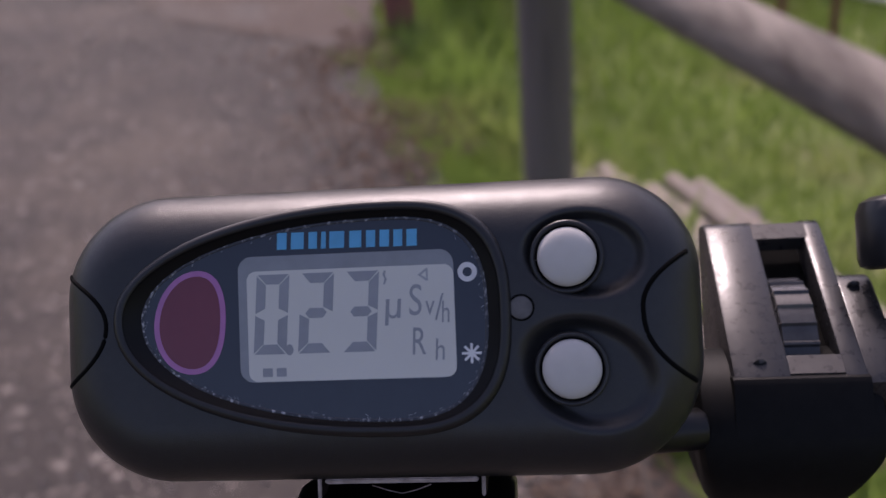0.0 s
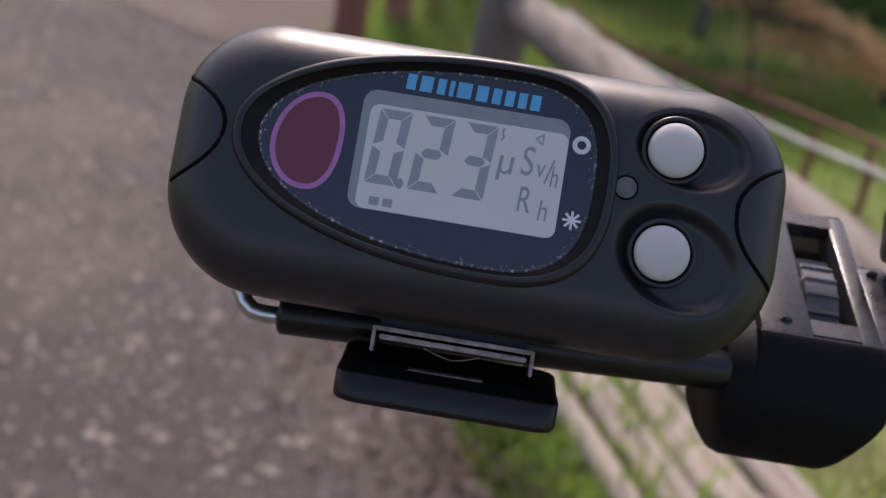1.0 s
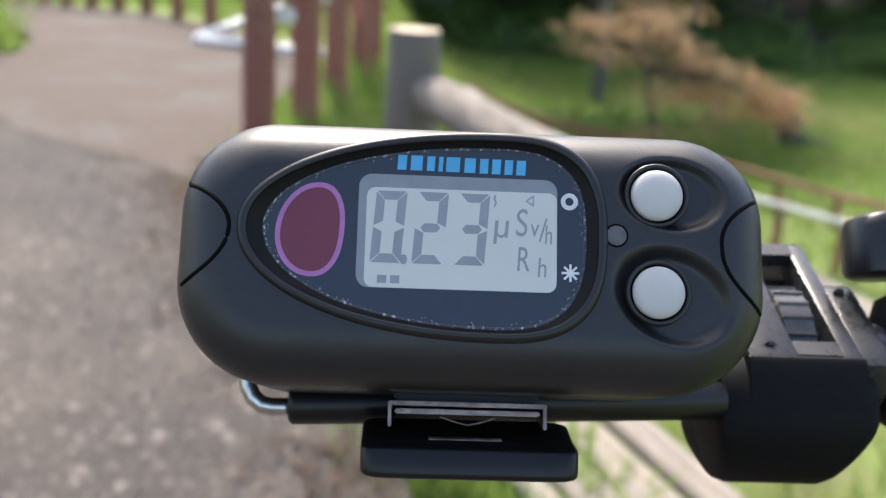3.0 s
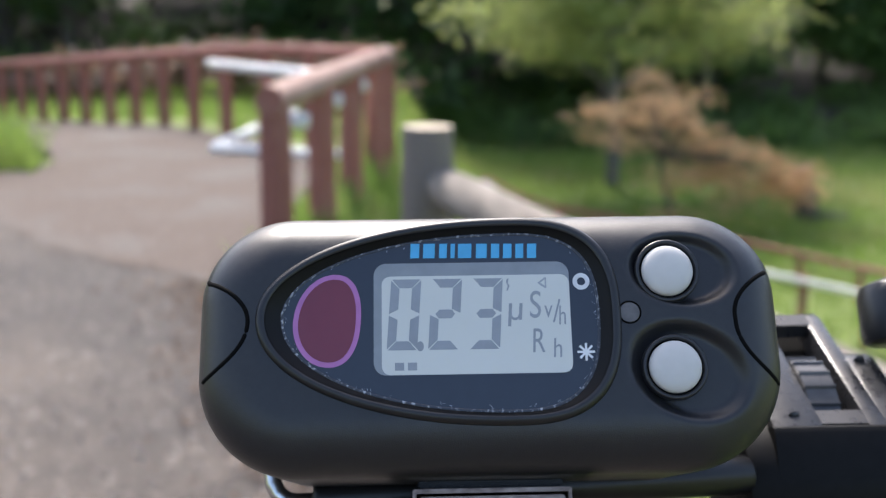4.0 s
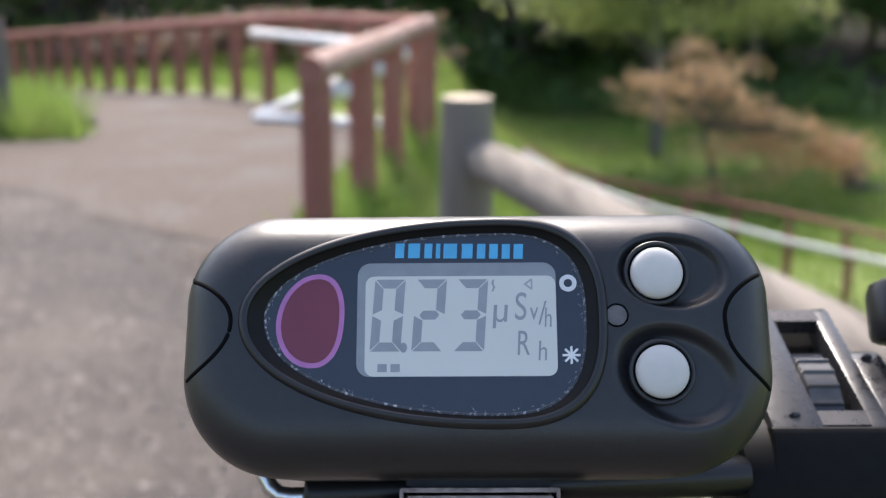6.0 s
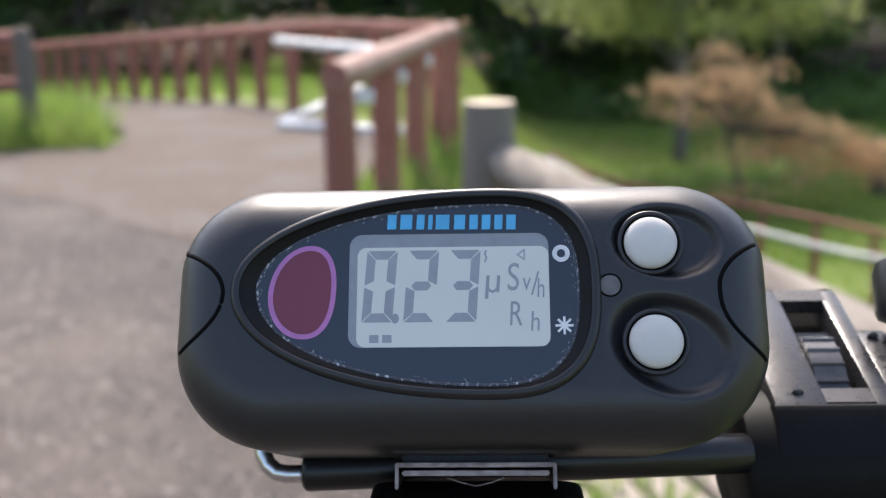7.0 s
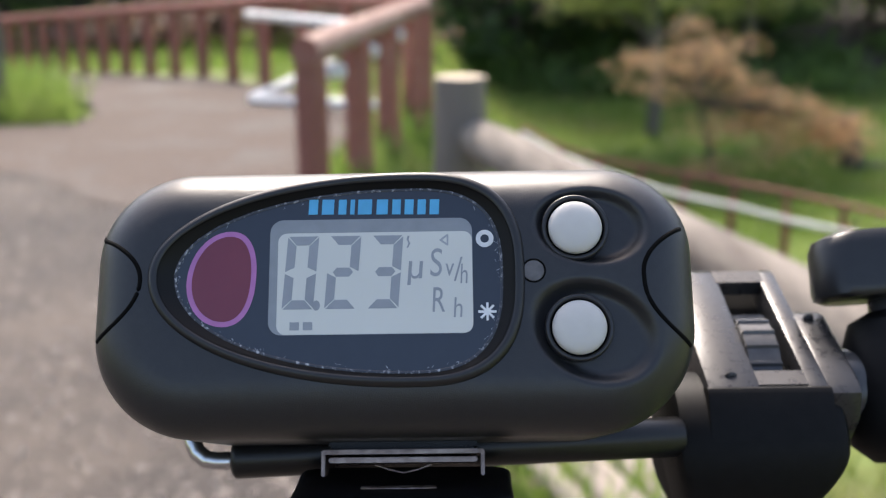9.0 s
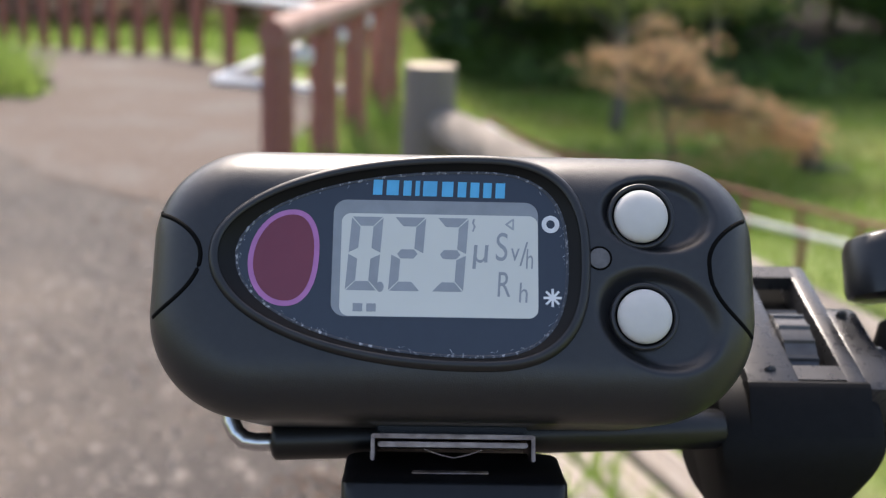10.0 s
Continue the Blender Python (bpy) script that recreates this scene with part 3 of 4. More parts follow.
# belt clip under the body: worn spring bracket, black catch plate with a lip
bm = bmesh.new()
slab(bm, -12.9 * MM, 12.7 * MM, 19.6 * MM, 34 * MM, -20.6 * MM, -19.9 * MM, 0.2 * MM)
slab(bm, -12.9 * MM, -12.3 * MM, 19.7 * MM, 33 * MM, -24.0 * MM, -20.3 * MM, 0.15 * MM)
slab(bm, 12.1 * MM, 12.7 * MM, 19.7 * MM, 33 * MM, -24.0 * MM, -20.3 * MM, 0.15 * MM)
slab(bm, -11.8 * MM, 11.6 * MM, 19.9 * MM, 33 * MM, -21.9 * MM, -21.1 * MM, 0.2 * MM)
clip = part("spring_bracket", bm, WORN_STEEL, dosimeter, "worn bare-metal spring bracket", sharp=40)
bm = bmesh.new()
slab(bm, -12.0 * MM, 11.6 * MM, 22 * MM, 36 * MM, -19.8 * MM, -17.2 * MM, 0.4 * MM)
part("clip_base", bm, GLOSS_BLACK, dosimeter, sharp=40)
bm = bmesh.new()
prof = [(33, -22.5), (33, -25.5), (20, -28.3), (15.0, -31.3), (12.8, -31.9), (12.2, -31.6), (12.0, -31.0), (12.0, -27.6), (12.5, -27.1), (19, -25.4), (26, -22.5)]
xsec = [(-16.9, 0.74), (-16.7, 0.84), (-16.0, 0.93), (-14.6, 0.98), (-12.5, 1.0), (12.5, 1.0), (14.6, 0.98), (16.0, 0.93), (16.7, 0.84), (16.9, 0.74)]
loft(bm, [[(x * MM, (22 + (y - 22) * k) * MM, (-27 + (z + 27) * k) * MM) for y, z in prof] for x, k in xsec])
part("catch_plate", bm, GLOSS_BLACK, dosimeter, "glossy black clip plate with a worn lip", sharp=50)
bm = bmesh.new()
slab(bm, -6.4 * MM, 5.2 * MM, 16.9 * MM, 18.4 * MM, -26.5 * MM, -25.45 * MM, 0.1 * MM)
part("slot_edge", bm, WORN_STEEL, dosimeter, "bright edge of the slot")
bm = tube([(x * MM, 20.4 * MM, z * MM) for x, z in ((-4.6, -22.2), (-2.2, -23.0), (0.0, -23.5), (2.2, -23.0), (4.4, -22.2))], 0.16 * MM, 8)
part("spring_wire", bm, WORN_STEEL, dosimeter)
bm = bmesh.new()
slab(bm, -11.6 * MM, -9.0 * MM, 21.6 * MM, 23 * MM, -18.0 * MM, -17.5 * MM, 0.1 * MM)
part("worn_patch", bm, WORN_STEEL, dosimeter)
dosimeter.matrix_world = DEVICE

# ---------------------------------------------------------------- monopod with its head
stand = thing("monopod", "black plastic monopod head with thumbwheel and tilt lever", "monopod")
bm = tube([(-30.2 * MM, 36 * MM, -20.4 * MM), (-29 * MM, 36 * MM, -20.4 * MM), (10 * MM, 36 * MM, -18.9 * MM), (48 * MM, 40 * MM, -17.4 * MM)], 3.5 * MM, 28)
part("rod", bm, GLOSS_BLACK, stand, "glossy black round rod")
wire = [(-37.8, 36, -8), (-37.8, 36, -14.5), (-37.5, 36, -17.5), (-36.6, 36, -19.3), (-35.0, 36, -20.6), (-33.0, 36, -20.9), (-29, 36, -20.8)]
bm = tube([(x * MM, y * MM, z * MM) for x, y, z in wire], 1.55 * MM, 14)
part("wire_loop", bm, CHROME, stand, "bright steel wire bent into the rod")

# housing: side view in depth y and height z, pushed out along x; an open slot in its sloping top
arc = [(51 + 10.0 * math.cos(radians(t)), -17.5 + 8.5 * math.sin(radians(t))) for t in range(-10, -186, -10)]
side_view = [(37.2, -10.6), (38.2, -8.6), (64.6, 16.6), (66.5, 17.6), (73, 17.6), (74, 16.4), (74, -12)] + arc


def push(outline, x0, x1, soft=0.8):
    cy, cz = sum(p[0] for p in outline) / len(outline), sum(p[1] for p in outline) / len(outline)
    k = 1 - soft / 16
    def ring(x, s):
        return [(x * MM, (cy + (y - cy) * s) * MM, (cz + (z - cz) * s) * MM) for y, z in outline]
    bm = bmesh.new()
    return loft(bm, [ring(x0, k), ring(x0 + soft * 0.35, 1 - (1 - k) * 0.3), ring(x0 + soft, 1), ring(x1 - soft, 1), ring(x1 - soft * 0.35, 1 - (1 - k) * 0.3), ring(x1, k)])


housing = part("housing", push(side_view, 52.4, 61.6, 0.4), HEAD_PLASTIC, stand, "worn grey-black housing", sharp=35)
part("housing_side", push(side_view, 70.0, 73.6, 0.4), HEAD_PLASTIC, stand, sharp=35)
# filler behind the slot, near-black so that its colour holds the recess shade
inner_view = [(42.0, -11.5), (44.5, -10.0), (67.0, 10.5), (71.6, 16.2), (73, 16.2), (73, -12), (60, -26), (44, -24)]
part("housing_core", push(inner_view, 60.8, 71.0), GROOVE, stand, sharp=35)
drum = [(51 + 14.2 * math.cos(radians(t)), -18.6 + 13.6 * math.sin(radians(t))) for t in range(0, 360, 8)]
# added near-black skin: the shaded front of the housing, done by colour
shade_view = [(36.8, -10.4), (37.3, -9.4), (38.2, -9.0), (42.5, -9.0), (42.5, -18.8), (36.8, -18.8)]
part("front_cover", push(shade_view, 52.2, 73.8, 0.4), DRUM_PLASTIC, stand, sharp=35)
bm = push(drum, 46.4, 76.6, 2.4)
for v in bm.verts:
    low = step(-v.co.z / MM, 20.0, 34.0)
    v.co.x += (2.6 if v.co.x < 60 * MM else -6.0) * low * MM
part("drum", bm, DRUM_PLASTIC, stand, "round black drum", sharp=35)
slope = Matrix.Translation((65.8 * MM, 51.6 * MM, 4.1 * MM)) @ Matrix.Rotation(math.atan2(26, 27), 4, 'X')
bm = bmesh.new()
slab(bm, -5 * MM, 5 * MM, -18.6 * MM, -14.4 * MM, -3.0 * MM, 0.02 * MM, 0.12 * MM, m=slope)
part("slot_bar", bm, HEAD_PLASTIC, stand, sharp=35)
bm = bmesh.new()
slab(bm, -5 * MM, 5 * MM, 14.6 * MM, 19.0 * MM, -3.0 * MM, 0.02 * MM, 0.12 * MM, m=slope)
part("slot_bar", bm, HEAD_PLASTIC, stand, sharp=35)
bm = bmesh.new()
wc = slope @ Vector((-0.7 * MM, -3.4 * MM, -13.2 * MM))
rings = []
for x, k in ((-3.5, 0.92), (-3.2, 1.0), (2.6, 1.0), (2.9, 0.92)):
    tread = [(14.1 + (0.5 if i % 10 in (0, 1) else 0)) * k * MM for i in range(240)]
    rings.append([(wc.x + x * MM, wc.y + q * math.cos(2 * math.pi * i / 240), wc.z + q * math.sin(2 * math.pi * i / 240)) for i, q in enumerate(tread)])
loft(bm, rings)
part("thumbwheel", bm, WHEEL_PLASTIC, stand, "ribbed black thumbwheel", sharp=30)
for x, yl in ((57.0, -16.2), (75.8, 1.5)):
    bm = bmesh.new()
    p = slope @ Vector(((x - 65.8) * MM, yl * MM, 0.1 * MM))
    loft(bm, [[(p.x + r * MM * math.cos(a), p.y + d * MM - 0.7 * r * MM * math.sin(a), p.z + d * MM + 0.7 * r * MM * math.sin(a)) for a in [2 * math.pi * k / 20 for k in range(20)]] for r, d in ((1.1, 0.0), (0.9, 0.1), (0.5, 0.0))])
    part("screw", bm, WHEEL_PLASTIC, stand)
shoulder = [(37.6, -10.4), (38.6, -8.4), (53.6, 5.9), (56, 7.0), (66, 7.0), (68, 4), (68, -14), (60, -18), (45, -18), (40, -15)]
part("shoulder", push(shoulder, 73.2, 79.2, 0.5), HEAD_PLASTIC, stand, sharp=35)
bm = tube([(78 * MM, 52 * MM, -8 * MM), (86 * MM, 52 * MM, -9 * MM)], 7.5 * MM, 32)
part("neck", bm, WHEEL_PLASTIC, stand)
# ball joint and its lever
bm = bmesh.new()
prof = [(6.0, 6), (9.5, 4), (11.5, -2), (12.8, -8), (12.6, -14), (10.8, -19), (7.0, -22)]
loft(bm, [[((93 + r * math.cos(a)) * MM, (52 + r * math.sin(a)) * MM, z * MM) for a in [2 * math.pi * k / 40 for k in range(40)]] for r, z in prof])
part("joint", bm, DRUM_PLASTIC, stand, "tapered black joint", sharp=40)
bm = bmesh.new()
lever = round_rect(-19.0, 19.0, -6.5, 6.5, 6.4)
loft(bm, [[((95.2 + x * k) * MM, (50 + z * k) * MM, (zz + 0.06 * x) * MM) for x, z in lever] for zz, k in ((8.8, 0.9), (9.4, 0.98), (10.7, 1.0), (18.4, 1.0), (20.4, 0.96), (21.4, 0.86))])
part("lever", bm, LEVER_GLOSS, stand, "glossy black tilt lever", sharp=40)
bm = tube([(93 * MM, 52 * MM, 3 * MM), (93 * MM, 52 * MM, 10 * MM)], 5.5 * MM, 24)
part("lever_stem", bm, WHEEL_PLASTIC, stand)
stand.matrix_world = DEVICE
bm = tube([Vector(p) * MM for p in ((97, 52, -12), (106, 53, -14), (113, 55, -20), (116, 57, -32))], 8 * MM, 24)
part("arm", bm, DRUM_PLASTIC, stand)
foot = DEVICE @ Vector((116 * MM, 57 * MM, -30 * MM))
inv = DEVICE.inverted()
bm = tube([inv @ foot, inv @ Vector((foot.x + 0.01, foot.y, 0.6)), inv @ Vector((foot.x + 0.02, foot.y, 0.004))], 11 * MM, 24)
part("pole", bm, GLOSS_BLACK, stand, "black pole standing on the path")


# ---------------------------------------------------------------- fences
def log(name, a, c, r, mat, parent, ends=None, label="", n=14, wob=0.05, seed=0):
    """A rough round timber from a to c with flat sawn ends."""
    a, c = Vector(a), Vector(c)
    d = (c - a).normalized()
    u = d.cross(Vector((0.3, 0.2, 1) if abs(d.z) < 0.9 else (1, 0.1, 0))).normalized()
    v = d.cross(u)
    bm = bmesh.new()
    loops = []
    steps = 7
    for i in range(steps + 1):
        p = a.lerp(c, i / steps)
        k = 0.93 if i in (0, steps) else 1
        loops.append([p + (u * math.cos(2 * math.pi * j / n) + v * math.sin(2 * math.pi * j / n)) * r * k * (1 + wob * noise.noise((j * 0.9 + seed * 7.3, i * 0.8, seed))) for j in range(n)])
    loft(bm, loops)
    ob = part(name, bm, mat, parent, label, sharp=45)
    if ends:
        ob.data.materials.append(ends)
        for p in ob.data.polygons:
            if len(p.vertices) > 4:
                p.material_index = 1
    return ob


fence = thing("log_fence", "weathered grey log fence with pale sawn post tops", "fence")
posts = [(0.08, 2.4), (0.64, 0.5), (1.25, -1.4)]
for i, (x, y) in enumerate(posts):
    log("post", (x, y, height(x, y) - 0.2), (x, y, 1.04), 0.075, GREY_LOG, fence, LOG_END, seed=i)
for i, (p, q) in enumerate(zip(posts, posts[1:])):
    log("rail", (p[0] + 0.03, p[1], 0.88), (q[0] + 0.03, q[1], 0.86), 0.058, LOG_RAIL, fence, LOG_END, seed=i + 5)

# thin weathered timbers laid side by side along the foot of the fence
edging = thing("log_edging", "row of thin weathered timbers laid along the fence foot", "edging")
for k in range(8):
    off, wave = 0.13 + 0.082 * k, 0.05 * math.sin(2.3 * k)
    a, c = (fence_x(2.95) + off, 2.95 + wave), (fence_x(1.45) + off, 1.45 + wave)
    za, zc = (max(height(*q), -0.12) + 0.04 for q in (a, c))
    log("timber", (*a, za), (*c, zc), 0.037 + 0.004 * math.sin(5 * k), PALE_TIMBER, edging, LOG_END, seed=k + 11, n=12)
for f in (0.15, 0.85):
    y = 2.95 - 1.5 * f
    log("bearer", (fence_x(y) + 0.05, y, -0.05), (fence_x(y) + 0.8, y + 0.05, -0.14), 0.04, GREY_LOG, edging, seed=int(40 * f), n=10)
    log("peg", (fence_x(y) + 0.6, y, -0.9), (fence_x(y) + 0.6, y, -0.1), 0.035, GREY_LOG, edging, seed=int(50 * f), n=8)

verge = thing("fence_post", "weathered grey log post in the grass verge with a red rail", "post")
log("post", (-3.75, 8.65, -0.3), (-3.75, 8.65, 1.0), 0.08, GREY_LOG, verge, LOG_END, seed=2)
log("rail", (-3.75, 8.7, 0.9), (-6.2, 9.4, 0.86), 0.075, RED_LOG, verge, seed=6)
log("rail", (-3.75, 8.7, 0.5), (-6.2, 9.4, 0.46), 0.06, RED_LOG, verge, seed=7)
log("post", (-6.2, 9.4, -0.4), (-6.2, 9.4, 0.95), 0.075, GREY_LOG, verge, LOG_END, seed=3)

near_rail = thing("timber_railing", "red-brown round timber railing beside the path", "railing", "timber railings")
NEAR = [(-0.64, 5.15), (-0.47, 6.3), (-0.33, 7.55), (-0.17, 8.9), (-0.08, 9.75)]
for i, (x, y) in enumerate(NEAR):
    log("post", (x, y, -0.3), (x, y, 0.86), 0.09, RED_LOG, near_rail, seed=i)
d = (Vector((*NEAR[-1], 0)) - Vector((*NEAR[0], 0))).normalized()
a = Vector((*NEAR[0], 0.88)) - d * 0.12
c = Vector((*NEAR[-1], 0.92)) + d * 0.1
log("top_rail", a, c, 0.084, RAIL_TOP, near_rail, RED_LOG, "faded round top rail", seed=3)

long_rail = thing("timber_railing", "long red-brown round timber railing bending away with the path", "railing", "timber railings")
LONG = [(-0.08, 9.75), (-0.85, 10.35), (-1.35, 10.75)] + [(-1.83 - 0.44 * k, 11.15 + 0.48 * k) for k in range(22)]


def drop_at(x):
    return max(-0.9, -0.1 * max(0.0, -x - 1.5))


for i, (x, y) in enumerate(LONG[1:]):
    log("post", (x, y, drop_at(x) - 0.4), (x, y, drop_at(x) + 0.9), 0.07, RED_LOG, long_rail, seed=i + 20)
for i in range(len(LONG) - 1):
    (x, y), (x2, y2) = LONG[i], LONG[i + 1]
    log("top_rail", (x, y, drop_at(x) + 0.92), (x2, y2, drop_at(x2) + 0.92), 0.062, RED_LOG, long_rail, seed=i + 40)

# white pipe barrier folded beside the railing
pipe = thing("pipe_barrier", "white painted steel pipe barrier beside the timber railing", "barrier")
for a, c in (((-1.72, 9.5, 0.05), (-0.35, 9.0, 0.05)), ((-1.72, 9.5, 0.05), (-1.0, 10.45, 0.3)), ((-1.9, 10.6, 0.78), (-0.35, 8.4, 0.78)), ((-0.35, 9.0, 0.0), (-0.35, 8.4, 0.8))):
    part("pipe", tube([a, Vector(a).lerp(Vector(c), 0.5), c], 0.045, 12), WHITE_PIPE, pipe)
for x, y, z in ((-0.57, 5.75, 0.70), (-0.43, 6.95, 0.72), (-0.28, 8.2, 0.74)):
    part("bracket", slab(bmesh.new(), x - 0.065, x + 0.065, y - 0.06, y + 0.06, z - 0.045, z + 0.045, 0.012), WHITE_PIPE, pipe)

# valley fence: white upper rail, brown rail, brown posts
valley = thing("valley_fence", "low brown-posted fence with a white rail in the grassy valley", "fence")
A, B = Vector((1.1, 12.3, 0)), Vector((6.4, 5.0, 0))
for k in range(15):
    p = A.lerp(B, k / 14)
    g = height(p.x, p.y)
    log("post", (p.x, p.y, g - 0.2), (p.x, p.y, g + 0.52), 0.04, RED_LOG, valley, seed=k + 60, n=10)
for k in range(14):
    p, q = A.lerp(B, k / 14), A.lerp(B, (k + 1) / 14)
    gp, gq = height(p.x, p.y), height(q.x, q.y)
    log("white_rail", (p.x, p.y - 0.05, gp + 0.48), (q.x, q.y - 0.05, gq + 0.48), 0.032, VALLEY_WHITE, valley, seed=k, n=10, label="white rail")
A2, B2 = Vector((1.3, 13.9, 0)), Vector((7.4, 6.6, 0))
for k in range(14):
    p, q = A2.lerp(B2, k / 14), A2.lerp(B2, (k + 1) / 14)
    log("brown_rail", (p.x, p.y, height(p.x, p.y) + 0.36), (q.x, q.y, height(q.x, q.y) + 0.36), 0.03, RED_LOG, valley, seed=k + 90, n=10)
    log("post", (p.x, p.y, height(p.x, p.y) - 0.2), (p.x, p.y, height(p.x, p.y) + 0.38), 0.036, RED_LOG, valley, seed=k + 70, n=10)


# ---------------------------------------------------------------- plants
def leaf_cloud(centres, count, size, rng, flat=0.5):
    """Many small folded leaves scattered in the blobs given as (centre, radius)."""
    vs, fs = [], []
    for _ in range(count):
        (c, r) = centres[rng.randrange(len(centres))]
        q = Vector((rng.gauss(0, 0.5), rng.gauss(0, 0.5), rng.gauss(0, 0.5) * flat)) * r
        p = Vector(c) + q
        s = size * rng.uniform(0.55, 1.35)
        e = Euler((rng.uniform(-0.9, 0.9), rng.uniform(-0.9, 0.9), rng.uniform(0, 6.28))).to_matrix()
        k = len(vs)
        for x, y, z in ((-0.5, 0, 0), (0, -0.28, -0.06), (0.55, 0, 0.04), (0, 0.28, -0.06)):
            vs.append(p + e @ Vector((x, y, z)) * s)
        fs += [(k, k + 1, k + 2), (k, k + 2, k + 3)]
    return vs, fs


def raw_part(name, vs, fs, mat, parent, label=""):
    me = bpy.data.meshes.new(name)
    me.from_pydata([tuple(v) for v in vs], [], fs)
    me.materials.append(mat)
    ob = new(name, me)
    ob.parent = parent
    if label:
        ob["label"] = label
    return ob


def tree(label, tall, spread, leaf_mat, bark, seed, count=2600, leaf=0.22, low=0.25, category="tree", trunk_r=0.12, flat=0.55, lean_x=0.0):
    rng = random.Random(seed)
    t = thing("tree", label, category)
    trunk_pts = [Vector((lean_x * k / 6 + rng.uniform(-0.05, 0.05) * k, rng.uniform(-0.05, 0.05) * k, tall * 0.8 * k / 6 - (0.3 if k == 0 else 0))) for k in range(7)]
    part("trunk", tube(trunk_pts, trunk_r, 12, taper=0.25), bark, t)
    blobs = []
    for k in range(12):
        h = tall * rng.uniform(low, 0.95)
        a = rng.uniform(0, 6.28)
        reach = spread * rng.uniform(0.5, 1.0) * (1.15 - 0.5 * h / tall)
        base = trunk_pts[min(6, max(1, int(h / (tall * 0.8) * 6 * 0.8)))]
        tip = Vector((lean_x * h / tall + math.cos(a) * reach, math.sin(a) * reach, h))
        part("limb", tube([base, base.lerp(tip, 0.5) + Vector((0, 0, 0.1 * reach)), tip], trunk_r * 0.32, 7, taper=0.3), bark, t)
        for f in (0.55, 0.8, 1.0):
            blobs.append((base.lerp(tip, f) + Vector((rng.uniform(-0.2, 0.2), rng.uniform(-0.2, 0.2), rng.uniform(-0.1, 0.2))) * spread * 0.4, spread * rng.uniform(0.22, 0.42)))
    vs, fs = leaf_cloud(blobs, count, leaf, rng, flat)
    raw_part("crown", vs, fs, leaf_mat, t)
    return t


def stand_at(ob, x, y, turn=0, s=1.0):
    ob.matrix_world = Matrix.Translation((x, y, height(x, y) - 0.05)) @ Matrix.Rotation(radians(turn), 4, 'Z') @ Matrix.Scale(s, 4)


maple = tree("young maple with pale spring-green leaves in the valley", 4.8, 2.15, LEAF_LIGHT, PALE_BARK, 11, 17000, 0.1, 0.42, trunk_r=0.10, flat=0.3)
stand_at(maple, 3.6, 16.6, 0, 1.25)
copper = thing("tree", "small drooping tree with copper-tan leaves", "tree")
rng = random.Random(5)
# leaning trunk hidden in a crown that droops to one side in layers
part("trunk", tube([(0.6, 0, -0.3), (0.45, 0, 0.5), (0.3, 0.05, 1.1), (0.25, 0, 1.7)], 0.05, 10, taper=0.4), BARK, copper)
blobs = []
for k in range(34):
    f = k / 33
    tx = -0.42 + 2.6 * f + rng.uniform(-0.18, 0.18)
    ridge = 1.75 + 0.45 * math.exp(-((f - 0.36) / 0.12) ** 2) - 1.45 * max(f - 0.3, 0) ** 1.15
    tip = Vector((tx, rng.uniform(-0.45, 0.45), ridge - rng.uniform(0.0, 0.2 + 0.75 * math.sin(math.pi * min(f * 1.05, 1)))))
    base = Vector((0.3, 0, 1.1))
    part("limb", tube([base, base.lerp(tip, 0.5) + Vector((0, 0, 0.12)), tip], 0.016, 6, taper=0.4), BARK, copper)
    blobs += [(tip + Vector((rng.uniform(-0.25, 0.25), 0, rng.uniform(-0.25, 0.12))), rng.uniform(0.2, 0.42)) for _ in range(3)]
for k in range(14):
    blobs.append((Vector((rng.uniform(0.1, 1.5), rng.uniform(-0.4, 0.4), rng.uniform(0.25, 0.95))), rng.uniform(0.25, 0.4)))
vs, fs = leaf_cloud(blobs, 5000, 0.075, rng, 0.4)
raw_part("crown", vs, fs, LEAF_TAN, copper)
stand_at(copper, 3.15, 12.9)
dark = tree("tall dark-leaved woodland tree", 7.5, 3.0, LEAF_DARK, BARK, 21, 4200, 0.3, 0.06, trunk_r=0.16)
dark["group"] = "woodland trees"
stand_at(dark, -1.0, 26.5)
mid = tree("woodland tree with fresh green leaves", 6.5, 2.8, LEAF_MID, BARK, 31, 4200, 0.26, 0.08, trunk_r=0.14)
mid["group"] = "woodland trees"
stand_at(mid, 7.5, 24.5)
rng = random.Random(77)
for k in range(51):
    x = -26 + 62 * (k % 17) / 16 + rng.uniform(-1.2, 1.2) + (1.9 if k >= 34 else 0.0)
    y = (26.0, 32.0, 28.5)[k // 17] + rng.uniform(-1.5, 2.0)
    src = dark if rng.random() < 0.62 else mid
    copy_thing(src, Matrix.Translation((x, y, height(x, y) - 0.05)) @ Matrix.Rotation(rng.uniform(0, 6.28), 4, 'Z') @ Matrix.Scale(rng.uniform(0.8, 1.25), 4))

# low undergrowth at the foot of the wood
blobs = []
for k in range(190):
    x, y = (rng.uniform(-16, 20), rng.uniform(22.0, 26)) if k < 150 else (rng.uniform(-2.0, 12.0), rng.uniform(21.4, 22.6))
    if y < 17 - 0.5 * x and x < 0:
        y += 2
    blobs.append(((x, y, height(x, y) + 0.25), rng.uniform(0.5, 0.9)))
vs, fs = leaf_cloud(blobs, 16000, 0.2, rng, 0.5)
under = raw_part("undergrowth", vs, fs, LEAF_MID, None)
tagged(under, "low dark green undergrowth along the wood", "undergrowth", kind="stuff")

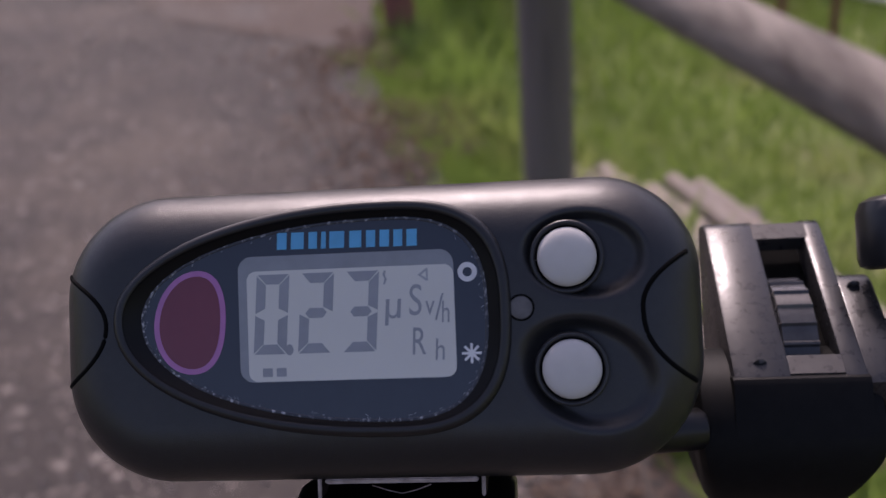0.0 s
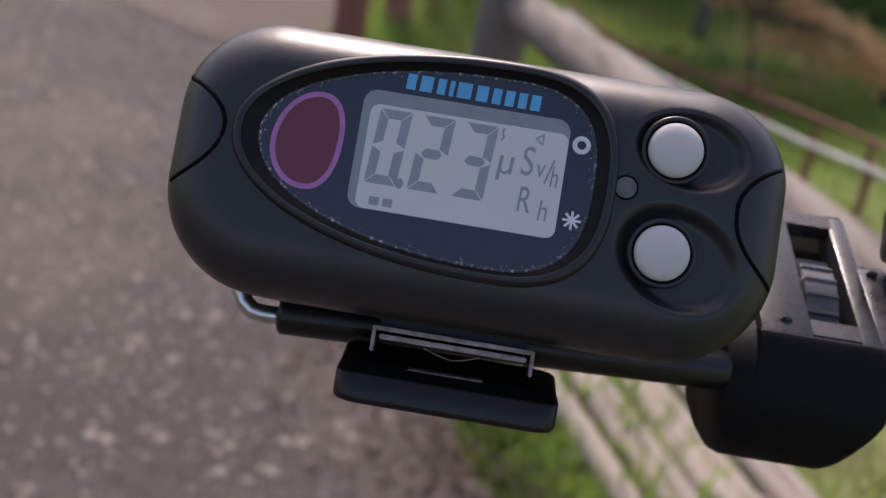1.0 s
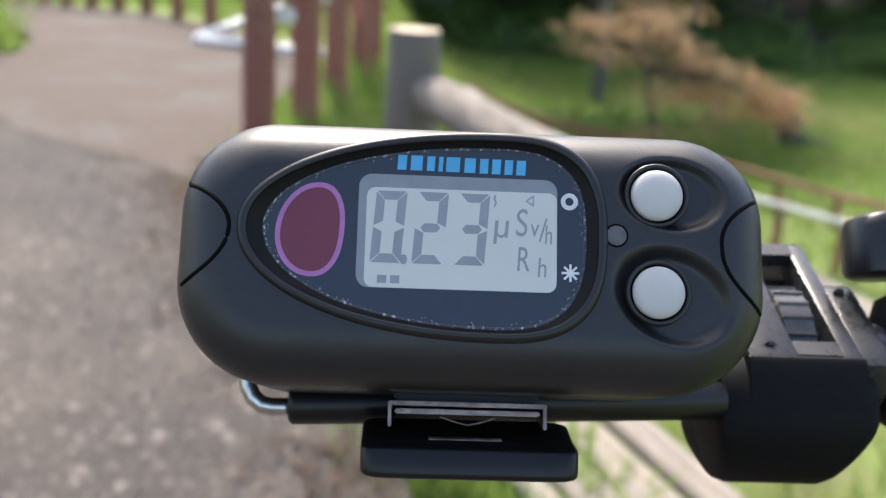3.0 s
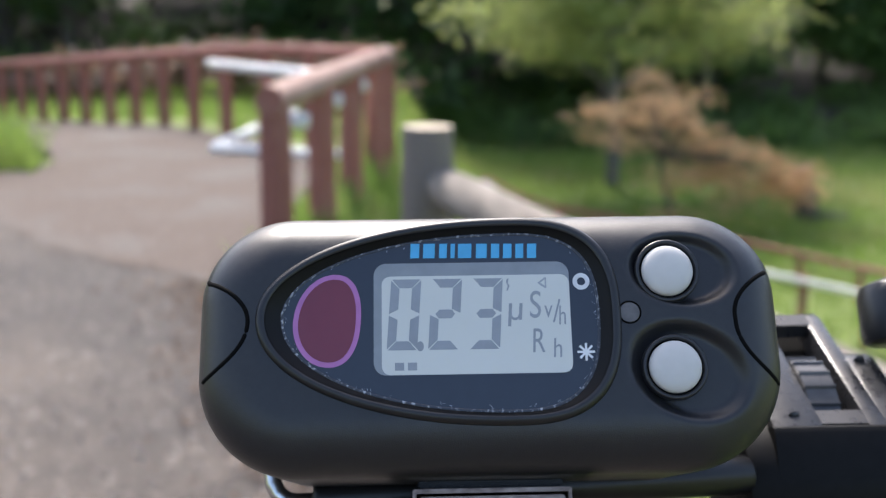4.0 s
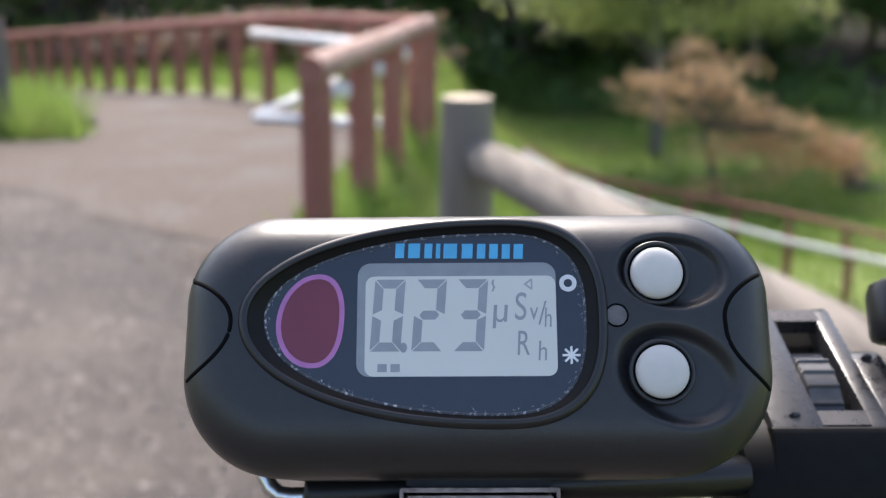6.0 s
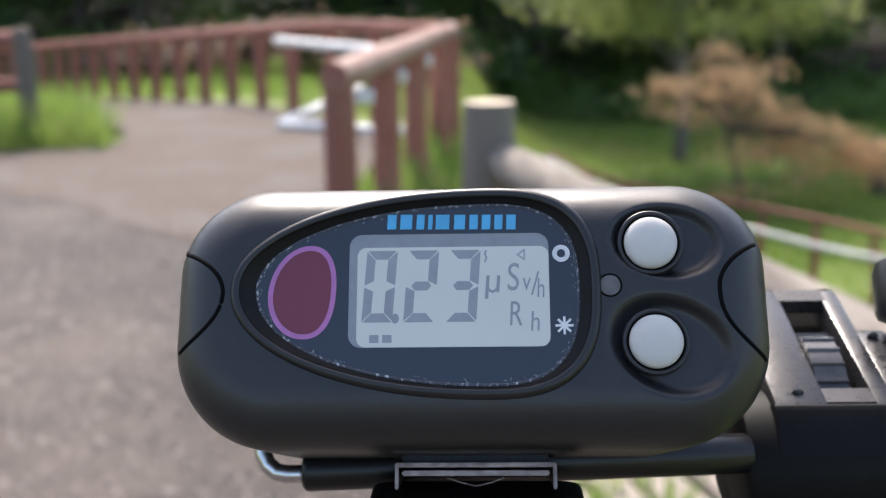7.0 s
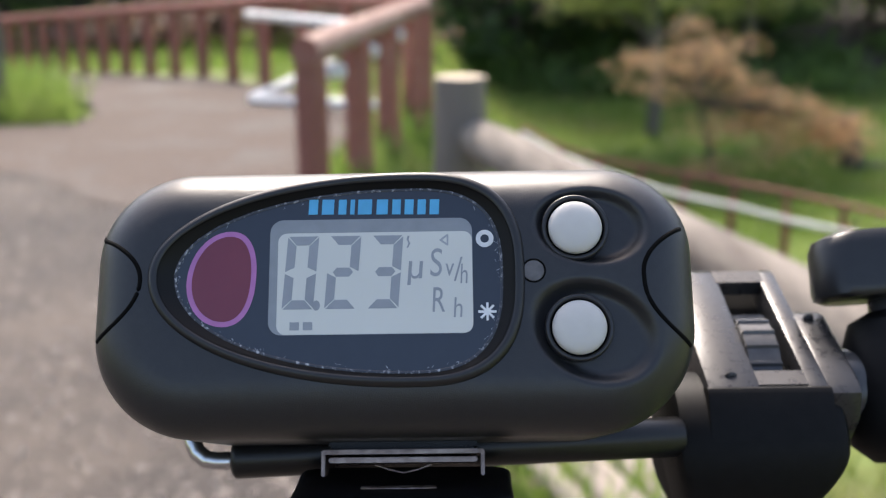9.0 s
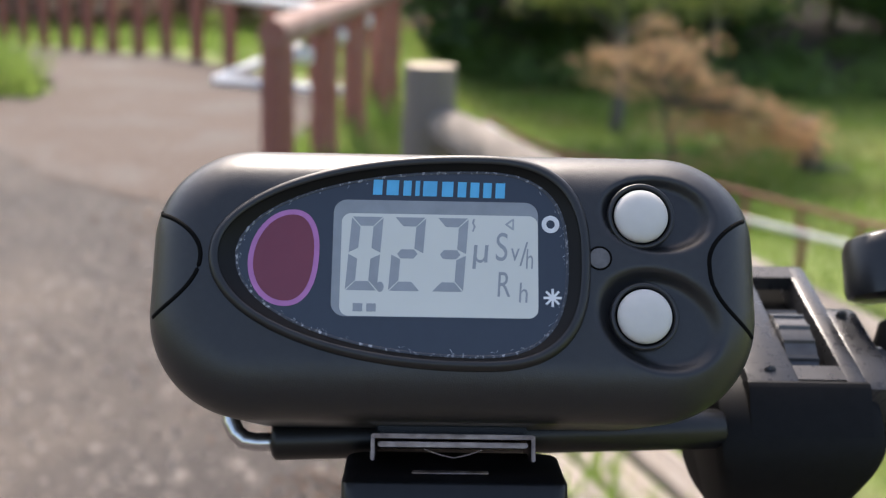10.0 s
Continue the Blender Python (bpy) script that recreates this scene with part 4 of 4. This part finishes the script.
blobs = []
for k in range(70):
    f = rng.uniform(-0.5, 15)
    x, y = -1.2 - 0.44 * f + rng.uniform(0, 1.2), 12.6 + 0.48 * f + rng.uniform(0.6, 2.4)
    blobs.append(((x, y, height(x, y) + rng.uniform(0.3, 0.6)), rng.uniform(0.35, 0.6)))
vs, fs = leaf_cloud(blobs, 7000, 0.16, rng, 0.6)
brush = raw_part("dry_brush", vs, fs, LEAF_BROWN, None)
tagged(brush, "dry brown brush behind the timber railing", "brush", kind="stuff")

# stump in the valley
stump = thing("tree_stump", "dark rotten leaning tree stump in the valley grass", "stump")
sx, sy = 5.95, 13.9
g = height(sx, sy)
log("stump", (sx, sy, g - 0.2), (sx - 0.25, sy, g + 0.75), 0.16, BARK, stump, wob=0.25, seed=8)
log("root", (sx + 0.1, sy, g + 0.02), (sx + 0.55, sy + 0.1, g - 0.05), 0.1, BARK, stump, wob=0.25, seed=9)


def blades(count, place, high, seed):
    r = random.Random(seed)
    vs, fs = [], []
    while len(fs) < count:
        p = place(r)
        if p is None:
            continue
        x, y = p
        z = height(x, y) - 0.02
        h = high * r.uniform(0.5, 1.4)
        a = r.uniform(0, 6.28)
        w = 0.012 + 0.004 * h
        bx, by = math.cos(a) * w, math.sin(a) * w
        lx, ly = r.gauss(0, 0.35) * h, r.gauss(0, 0.35) * h
        k = len(vs)
        vs += [(x - bx, y - by, z), (x + bx, y + by, z), (x + lx, y + ly, z + h)]
        fs.append((k, k + 1, k + 2))
    return vs, fs


def slope_grass(r):
    y = r.uniform(-3.0, 14)
    x = fence_x(y) + 0.08 + r.expovariate(0.35)
    return (x, y) if x < 9 else None


def far_bank(r):
    x, y = r.uniform(-12, 12), r.uniform(10, 22)
    return (x, y) if (x > 0.3 or y > 11.75 - 1.08 * (x + 1.85)) else None


def left_verge(r):
    x, y = r.uniform(-9, -2.9), r.uniform(8.0, 14)
    lim = -3.0 if y < 8.6 else -3.0 - 0.58 * (y - 8.6) if y < 11 else -4.4 - 0.9 * (y - 11)
    return (x, y) if x < lim and y > 8.05 + 0.25 * max(0.0, x + 3.9) else None


def near_verge(r):
    y = r.uniform(-1.5, 4.6)
    x = fence_x(y) - 0.28 + 0.5 * r.random() ** 0.8 + 0.12 * noise.noise((y * 2.3, 0, 3))
    return (x, y) if noise.noise((x * 2.2, y * 2.2, 8)) > -0.25 else None


# fallen dry leaves along the edge of the path
r = random.Random(31)
vs, fs = [], []
for _ in range(5200):
    y = r.uniform(-1.5, 5.0)
    x = fence_x(y) - 0.24 + r.gauss(0, 0.17)
    if noise.noise((x * 2.2, y * 2.2, 8)) > 0.25:
        continue
    q = r.uniform(0.008, 0.024)
    e = Euler((r.gauss(0, 0.4), r.gauss(0, 0.4), r.uniform(0, 6.28))).to_matrix()
    k = len(vs)
    vs += [e @ Vector(v) * q + Vector((x, y, 0.022)) for v in ((-1, 0, 0), (0, -0.5, 0.25), (1, 0, 0), (0, 0.5, 0.25))]
    fs += [(k, k + 1, k + 2), (k, k + 2, k + 3)]
tagged(raw_part("fallen_leaves", vs, fs, LEAF_BROWN, None), "dry brown fallen leaves along the path edge", "leaves", kind="stuff")

# loose gravel on the path
r = random.Random(12)
vs, fs = [], []
for _ in range(13000):
    x, y = r.uniform(-3.0, 0.9), -0.5 + 6.5 * r.random() ** 1.3
    if x > fence_x(y) - 0.25:
        continue
    q = 0.003 + 0.008 * r.random() ** 2.5
    e = Euler((r.uniform(0, 6), r.uniform(0, 6), r.uniform(0, 6))).to_matrix()
    k = len(vs)
    vs += [e @ Vector(v) * q + Vector((x, y, 0.006)) for v in ((1.2, 0, 0), (-1.1, 0.1, 0), (0, 0.9, 0.1), (0.1, -1, 0), (0, 0, 0.7), (0, 0.1, -0.7))]
    fs += [(k + a, k + b, k + c) for a, b, c in ((0, 2, 4), (2, 1, 4), (1, 3, 4), (3, 0, 4), (2, 0, 5), (1, 2, 5), (3, 1, 5), (0, 3, 5))]
tagged(raw_part("gravel", vs, fs, GRAVEL, None), "loose pale and brown gravel on the path", "gravel", kind="stuff")

for place, n, h, s, lab in ((slope_grass, 40000, 0.16, 1, "bright green grass on the valley slope"), (near_verge, 16000, 0.085, 5, "short patchy grass between path and log fence"), (far_bank, 48000, 0.17, 2, "grass behind the timber railing"), (left_verge, 16000, 0.42, 3, "grass verge beside the path")):
    vs, fs = blades(n, place, h, s)
    ob = raw_part("grass", vs, fs, GRASS, None)
    tagged(ob, lab, "grass", kind="stuff")
